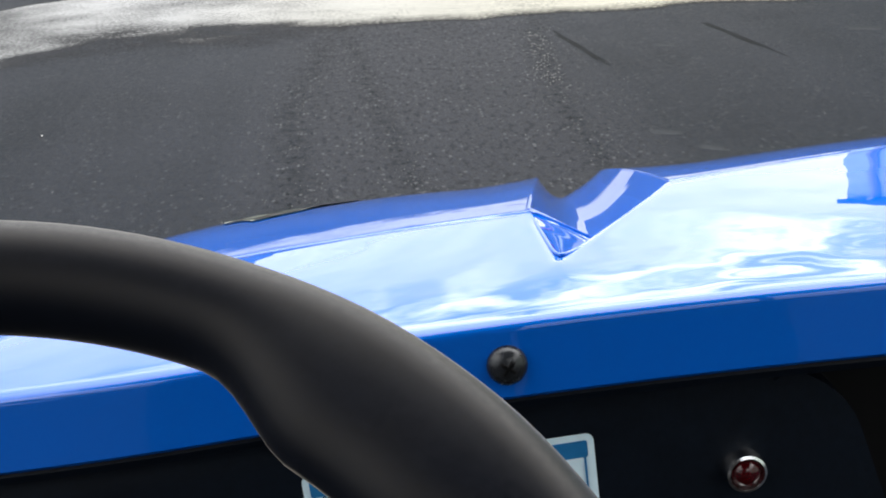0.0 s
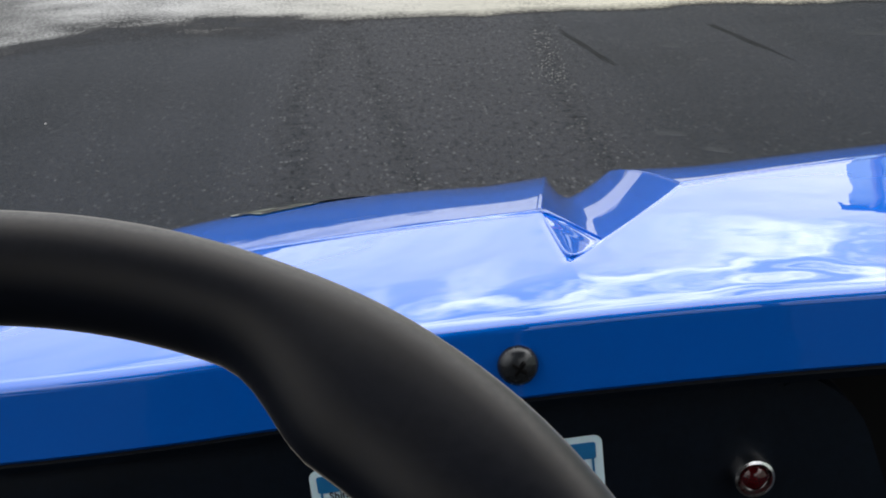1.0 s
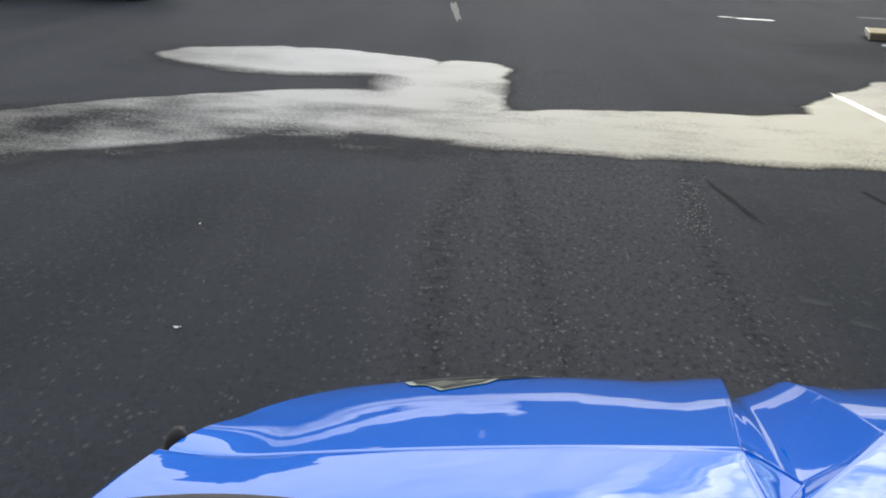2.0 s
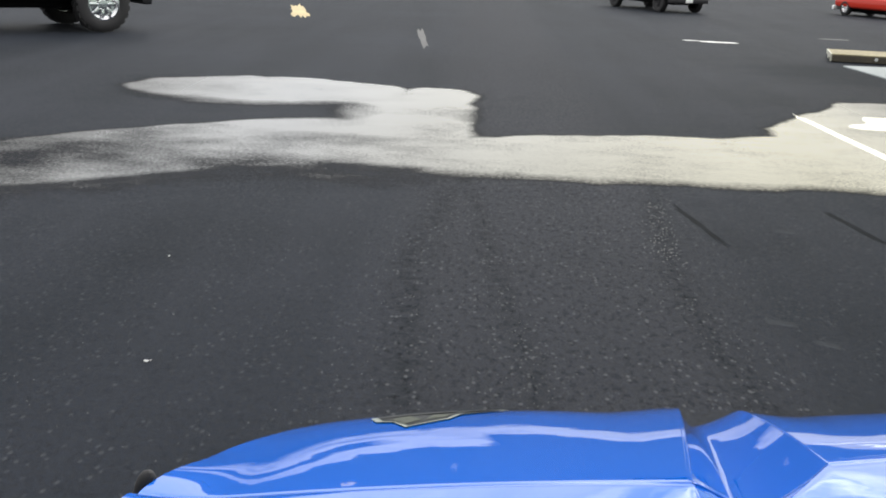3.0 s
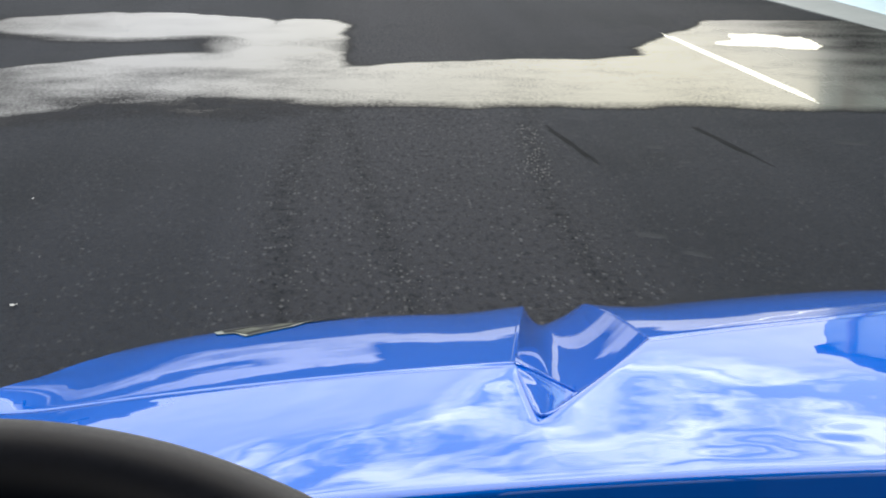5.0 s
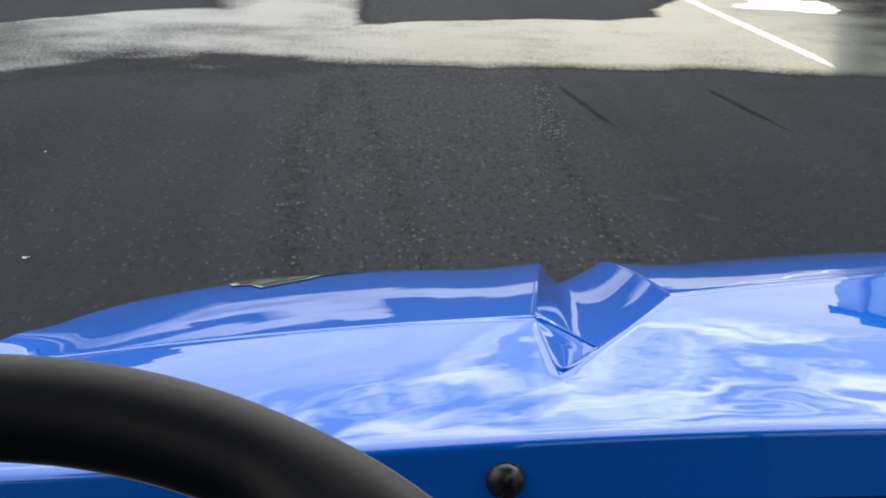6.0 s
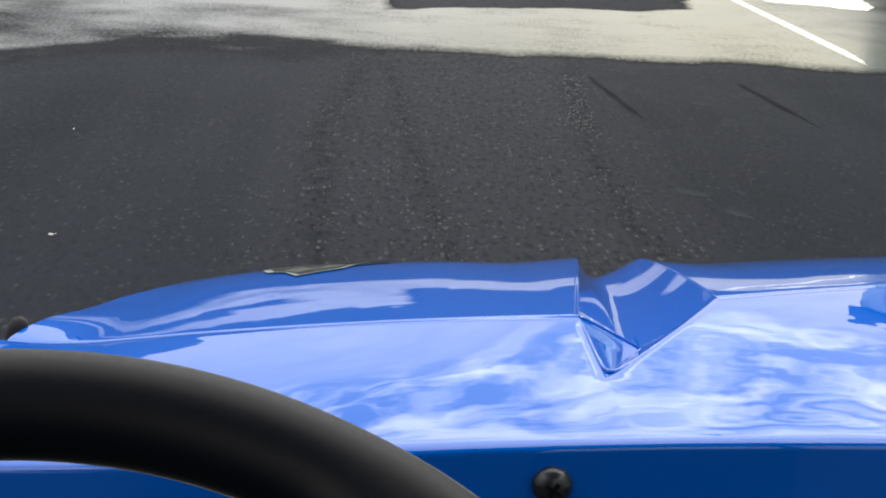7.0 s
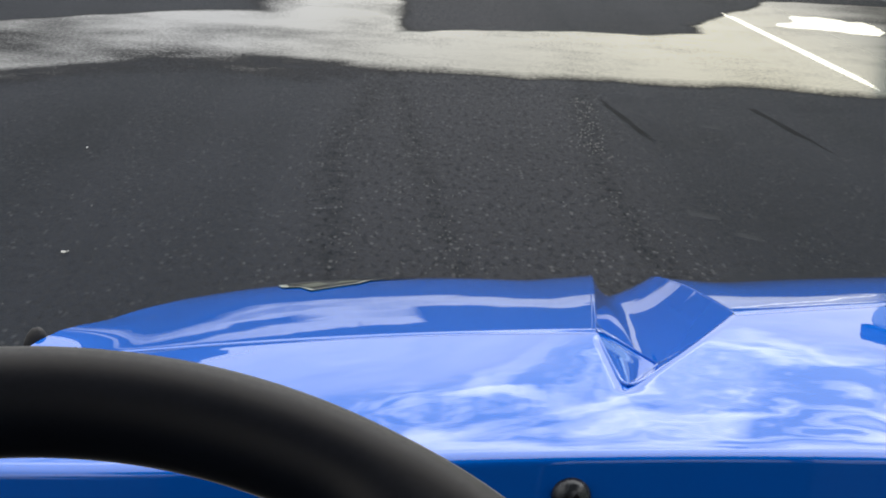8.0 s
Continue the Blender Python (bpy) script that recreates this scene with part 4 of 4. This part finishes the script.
def tyre_bm(radius, width, blocks=22):
    """A tyre with knobbly tread blocks, axle along x."""
    w = width / 2
    prof = [(radius * 0.56, -w * 0.86), (radius * 0.64, -w), (radius * 0.86, -w * 1.02), (radius * 0.95, -w * 0.86), (radius * 0.965, 0), (radius * 0.95, w * 0.86), (radius * 0.86, w * 1.02), (radius * 0.64, w), (radius * 0.56, w * 0.86)]
    bm = lathe_bm(prof, 44, "X")
    knobs = []
    for k in range(blocks):
        for row, x in enumerate((-0.62, -0.18, 0.28, 0.70)):
            a = 360 * (k + 0.5 * (row % 2)) / blocks
            b = box_bm((w * 0.36, radius * 0.17, radius * 0.06), (x * w, 0, radius * 0.972), 0.0)
            b.transform(pose(0, 0, 0, a, 0, 0))
            knobs.append(b)
    return join(bm, *knobs)


def rim_disc_bm(radius, width, holes=8):
    """A dished rim with spokes, axle along x, face to -x."""
    w = width / 2
    dish = lathe_bm([(radius * 0.58, w * 0.8), (radius * 0.58, -w * 0.9), (radius * 0.53, -w * 0.92), (radius * 0.50, -w * 0.55), (radius * 0.44, -w * 0.30), (radius * 0.20, -w * 0.42), (radius * 0.17, -w * 0.72), (0, -w * 0.75)], 40, "X")
    spokes = []
    for k in range(holes):
        b = box_bm((w * 0.16, radius * 0.11, radius * 0.30), (-w * 0.48, 0, radius * 0.34), radius * 0.015)
        b.transform(pose(0, 0, 0, 360 * k / holes, 0, 0))
        spokes.append(b)
    return join(dish, *spokes)


def road_wheel(parent, at, radius, width, material, turn=0.0):
    """One wheel under a vehicle: tyre and rim."""
    w = new("wheel")
    w.parent = parent
    w.matrix_local = pose(*at, 0, 0, turn)
    part("tyre", tyre_bm(radius, width), RUBBER, w, "black knobbly tyre")
    part("rim", rim_disc_bm(radius, width), material, w)
    return w


for x, y, t in ((-0.56, 1.42, 0), (0.62, 1.42, 180), (-0.56, -0.55, 0), (0.62, -0.55, 180)):
    road_wheel(CART, (x, y, 0.30), 0.30, 0.22, BLACK_STEEL, t)
part("tub", join(box_bm((1.0, 1.25, 0.08), (0.03, 0.12, 0.42), 0.02), box_bm((0.72, 0.86, 0.5), (0.03, 1.20, 0.60), 0.06), box_bm((1.1, 0.9, 0.36), (0.03, -0.85, 0.62), 0.05)), DEEP_PLASTIC, CART, "black underbody and floor")
# roof and posts are out of view, added to keep overhead sky off the dash
part("roof", box_bm((1.26, 1.70, 0.05), (0.03, -0.25, 2.02), 0.02, 3), DEEP_PLASTIC, CART, "unseen black cab roof added to shade dash and wheel")
for x in (-0.58, 0.64):
    part("roof_post", box_bm((0.045, 0.045, 1.02), (x, 0.66, 1.52), 0.012, 2, (13, 0, 0)), BLACK_STEEL, CART)
    part("roof_post", box_bm((0.045, 0.045, 1.42), (x, -1.04, 1.29), 0.012, 2), BLACK_STEEL, CART)
part("seat_base", box_bm((1.0, 0.5, 0.30), (0.03, -0.32, 0.62), 0.05, 3), SEAT, CART)
# out of view; made tall to keep rear sky off the wheel, as a driver would
part("seat_back", box_bm((0.62, 0.14, 1.10), (-0.24, -0.56, 1.27), 0.05, 3, (-6, 0, 0)), SEAT, CART, "unseen black backrest raised to block sky light from behind")
part("seat_back", box_bm((0.46, 0.14, 0.55), (0.32, -0.62, 1.0), 0.05, 3, (-12, 0, 0)), SEAT, CART)

# ---------------------------------------------------------------- building, apron, kerb stop, pallet
b = box_bm((9.0, 30.0, 4.6), (6.9 + 4.5, 17.9 - 15.0, 2.31), 0.01)
bld = thing("building", "pale green rendered building with a brown downpipe", "building")
part("wall", b, PAINTED_WALL, bld)
part("floor_strip", box_bm((0.80, 18.0, 0.006), (6.47, 17.88 - 9.0, 0.022), 0.002), PLINTH, bld, "pale blue painted strip along the wall")
part("roof", box_bm((9.3, 30.3, 0.34), (6.9 + 4.5, 17.9 - 15.0, 4.785), 0.03), DARK_WOOD, bld, "dark timber roof fascia")
pipe = join(box_bm((0.10, 0.16, 4.56), (6.82, 16.6, 2.305), 0.012), box_bm((0.12, 0.20, 0.04), (6.82, 16.6, 1.4), 0.006), box_bm((0.12, 0.20, 0.04), (6.82, 16.6, 2.9), 0.006))
part("downpipe", pipe, BROWN_PIPE, bld, "brown downpipe")
apron = prism_bm([(5.09, 0.0), (5.09, 0.012), (5.105, 0.02), (16.5, 0.02), (16.5, 0.0)], 36.0)
for v in apron.verts:
    v.co.y = v.co.y - 18.12
    if v.co.x < 5.3:
        v.co.x += 0.142 * (17.88 - v.co.y) * (1 if v.co.y > 0 else 0.5)
tagged(mesh_object("pavement", apron, CONCRETE, smooth=False), "pale concrete apron in front of the building", "pavement", kind="structure")

stop = box_bm((2.2, 0.17, 0.14), (0, 0, 0.07), 0.03, 3)
for v in stop.verts:
    v.co.y *= 1.0 - 0.35 * v.co.z / 0.14
ob = mesh_object("wheel_stop", stop, GREY_STOP)
ob.matrix_world = pose(8.35, 21.0, 0.0, 0, 0, -3)
tagged(ob, "grey concrete parking wheel stop beside the apron", "wheel stop")

pal = thing("pallet", "low weathered timber pallet with a whitewashed end", "pallet", (5.70, 19.02, 0), -12)
pal.scale = (0.94, 0.80, 0.94)
for k in range(8):
    part("deck_board", box_bm((1.02, 0.135, 0.018), (0, -0.53 + 0.151 * k, 0.121), 0.004, 1), OLD_WOOD, pal)
for y in (-0.58, 0.0, 0.58):
    part("bearer", box_bm((1.0, 0.06, 0.10), (0, y, 0.061), 0.004, 1), DARK_WOOD, pal)
for k in range(3):
    part("bottom_board", box_bm((0.10, 1.18, 0.018), (-0.44 + 0.44 * k, 0, 0.010), 0.004, 1), DARK_WOOD, pal)
part("end_board", join(box_bm((0.025, 1.20, 0.075), (-0.517, 0, 0.095), 0.004, 1), box_bm((0.025, 0.14, 0.05), (-0.517, -0.53, 0.035), 0.004, 1), box_bm((0.025, 0.14, 0.05), (-0.517, 0.10, 0.035), 0.004, 1)), PALE_WOOD, pal, "whitewashed end board")
for x in (0.17, 0.40):
    part("bolt_plate", lathe_bm([(0, 0), (0.028, 0), (0.028, 0.008), (0.018, 0.016), (0, 0.016)], 16, "-Y"), PAPER, pal, "round white bolt cap").matrix_local = pose(x, -0.611, 0.07)

# ---------------------------------------------------------------- parked vehicles


def body_loft(sections):
    """A closed body through cross sections of (y, half width, z low, z high, shoulder)."""
    rows = []
    for y, w, z0, z1, r in sections:
        ring = []
        for k in range(24):
            a = 2 * math.pi * (k + 0.5) / 24
            c, s = math.cos(a), math.sin(a)
            e = 0.34
            x = w * math.copysign(abs(c) ** e, c)
            z = (z0 + z1) / 2 + (z1 - z0) / 2 * math.copysign(abs(s) ** e, s)
            if s > 0:
                x *= 1 - r * s
            ring.append((x, y, z))
        rows.append(ring + ring[:1])
    bm = grid_bm(rows)
    bmesh.ops.remove_doubles(bm, verts=bm.verts, dist=0.0005)
    bmesh.ops.holes_fill(bm, edges=[e for e in bm.edges if e.is_boundary])
    return bm


def pickup(name, label, at, turn, paint, tyre_r, lift, rim, bumper, gate=None, size=1.0):
    """A parked pickup; its nose points to +y, the tailgate to -y."""
    car = thing(name, label, "pickup truck", at, turn, group="parked vehicles")
    car.scale = (size, size, size)
    z0 = tyre_r * 0.95 + lift
    part("body", body_loft([(-2.25, 0.88, z0, z0 + 0.62, 0.04), (-2.2, 0.95, z0 - 0.02, z0 + 0.68, 0.04), (0.9, 0.97, z0 - 0.02, z0 + 0.70, 0.05), (2.4, 0.95, z0, z0 + 0.66, 0.07), (2.62, 0.86, z0 + 0.05, z0 + 0.55, 0.1)]), paint, car)
    part("cab", body_loft([(-0.75, 0.84, z0 + 0.6, z0 + 1.22, 0.14), (-0.6, 0.88, z0 + 0.6, z0 + 1.30, 0.16), (0.55, 0.88, z0 + 0.6, z0 + 1.30, 0.17), (1.25, 0.86, z0 + 0.6, z0 + 0.72, 0.12)]), paint, car)
    for y, w, tl in ((-0.79, 1.3, 8), (0.95, 1.4, -52)):
        part("window", box_bm((w, 0.03, 0.42), (0, y, z0 + 0.98), 0.02, 2, (tl, 0, 0)), GLASS_DARK, car)
    for s in (-1, 1):
        part("side_window", box_bm((0.03, 1.05, 0.36), (s * 0.80, 0.0, z0 + 1.0), 0.02, 2, (0, s * -14, 0)), GLASS_DARK, car)
    part("rear_bumper", box_bm((1.86, 0.16, 0.20), (0, -2.36, z0 - 0.02), 0.04, 3), bumper, car)
    part("front_bumper", box_bm((1.86, 0.16, 0.22), (0, 2.68, z0 - 0.02), 0.05, 3), bumper, car)
    part("number_plate", box_bm((0.32, 0.02, 0.15), (0, -2.45, z0 - 0.01), 0.004, 1), PLATE, car)
    part("tailgate", box_bm((1.62, 0.03, 0.46), (0, -2.27, z0 + 0.36), 0.015, 2), gate or paint, car)
    for s in (-1, 1):
        part("tail_light", box_bm((0.13, 0.04, 0.36), (s * 0.86, -2.24, z0 + 0.38), 0.015, 2), LENS, car)
        part("head_light", box_bm((0.34, 0.05, 0.2), (s * 0.68, 2.62, z0 + 0.36), 0.02, 2), CHROME, car)
    part("chassis", join(box_bm((0.9, 4.3, 0.16), (0, 0.15, z0 - 0.12), 0.02), box_bm((1.5, 0.12, 0.12), (0, -1.65, tyre_r), 0.03), box_bm((1.5, 0.12, 0.12), (0, 1.75, tyre_r), 0.03)), DEEP_PLASTIC, car)
    for x, y, t in ((-0.84, -1.65, 0), (0.84, -1.65, 180), (-0.84, 1.75, 0), (0.84, 1.75, 180)):
        road_wheel(car, (x, y, tyre_r), tyre_r, tyre_r * 0.62, rim, t)
    return car


pickup("pickup_truck", "pale silver lifted pickup on big knobbly tyres with chrome rims", (-7.75, 18.55, 0), 127.0, TRUCK_SILVER, 0.42, 0.14, CHROME, BLACK_STEEL)
pickup("off_roader", "dark green off-roader on wide black tyres parked far off", (4.40, 32.4, 0), 25, TRUCK_GREEN, 0.40, 0.12, BLACK_STEEL, BLACK_STEEL, size=0.62)
pickup("red_pickup", "red pickup with plum tailgate and white rear bumper", (10.3, 32.6, 0), 25, TRUCK_RED, 0.38, 0.02, CHROME, BUMPER_WHITE, PLUM, size=0.50)
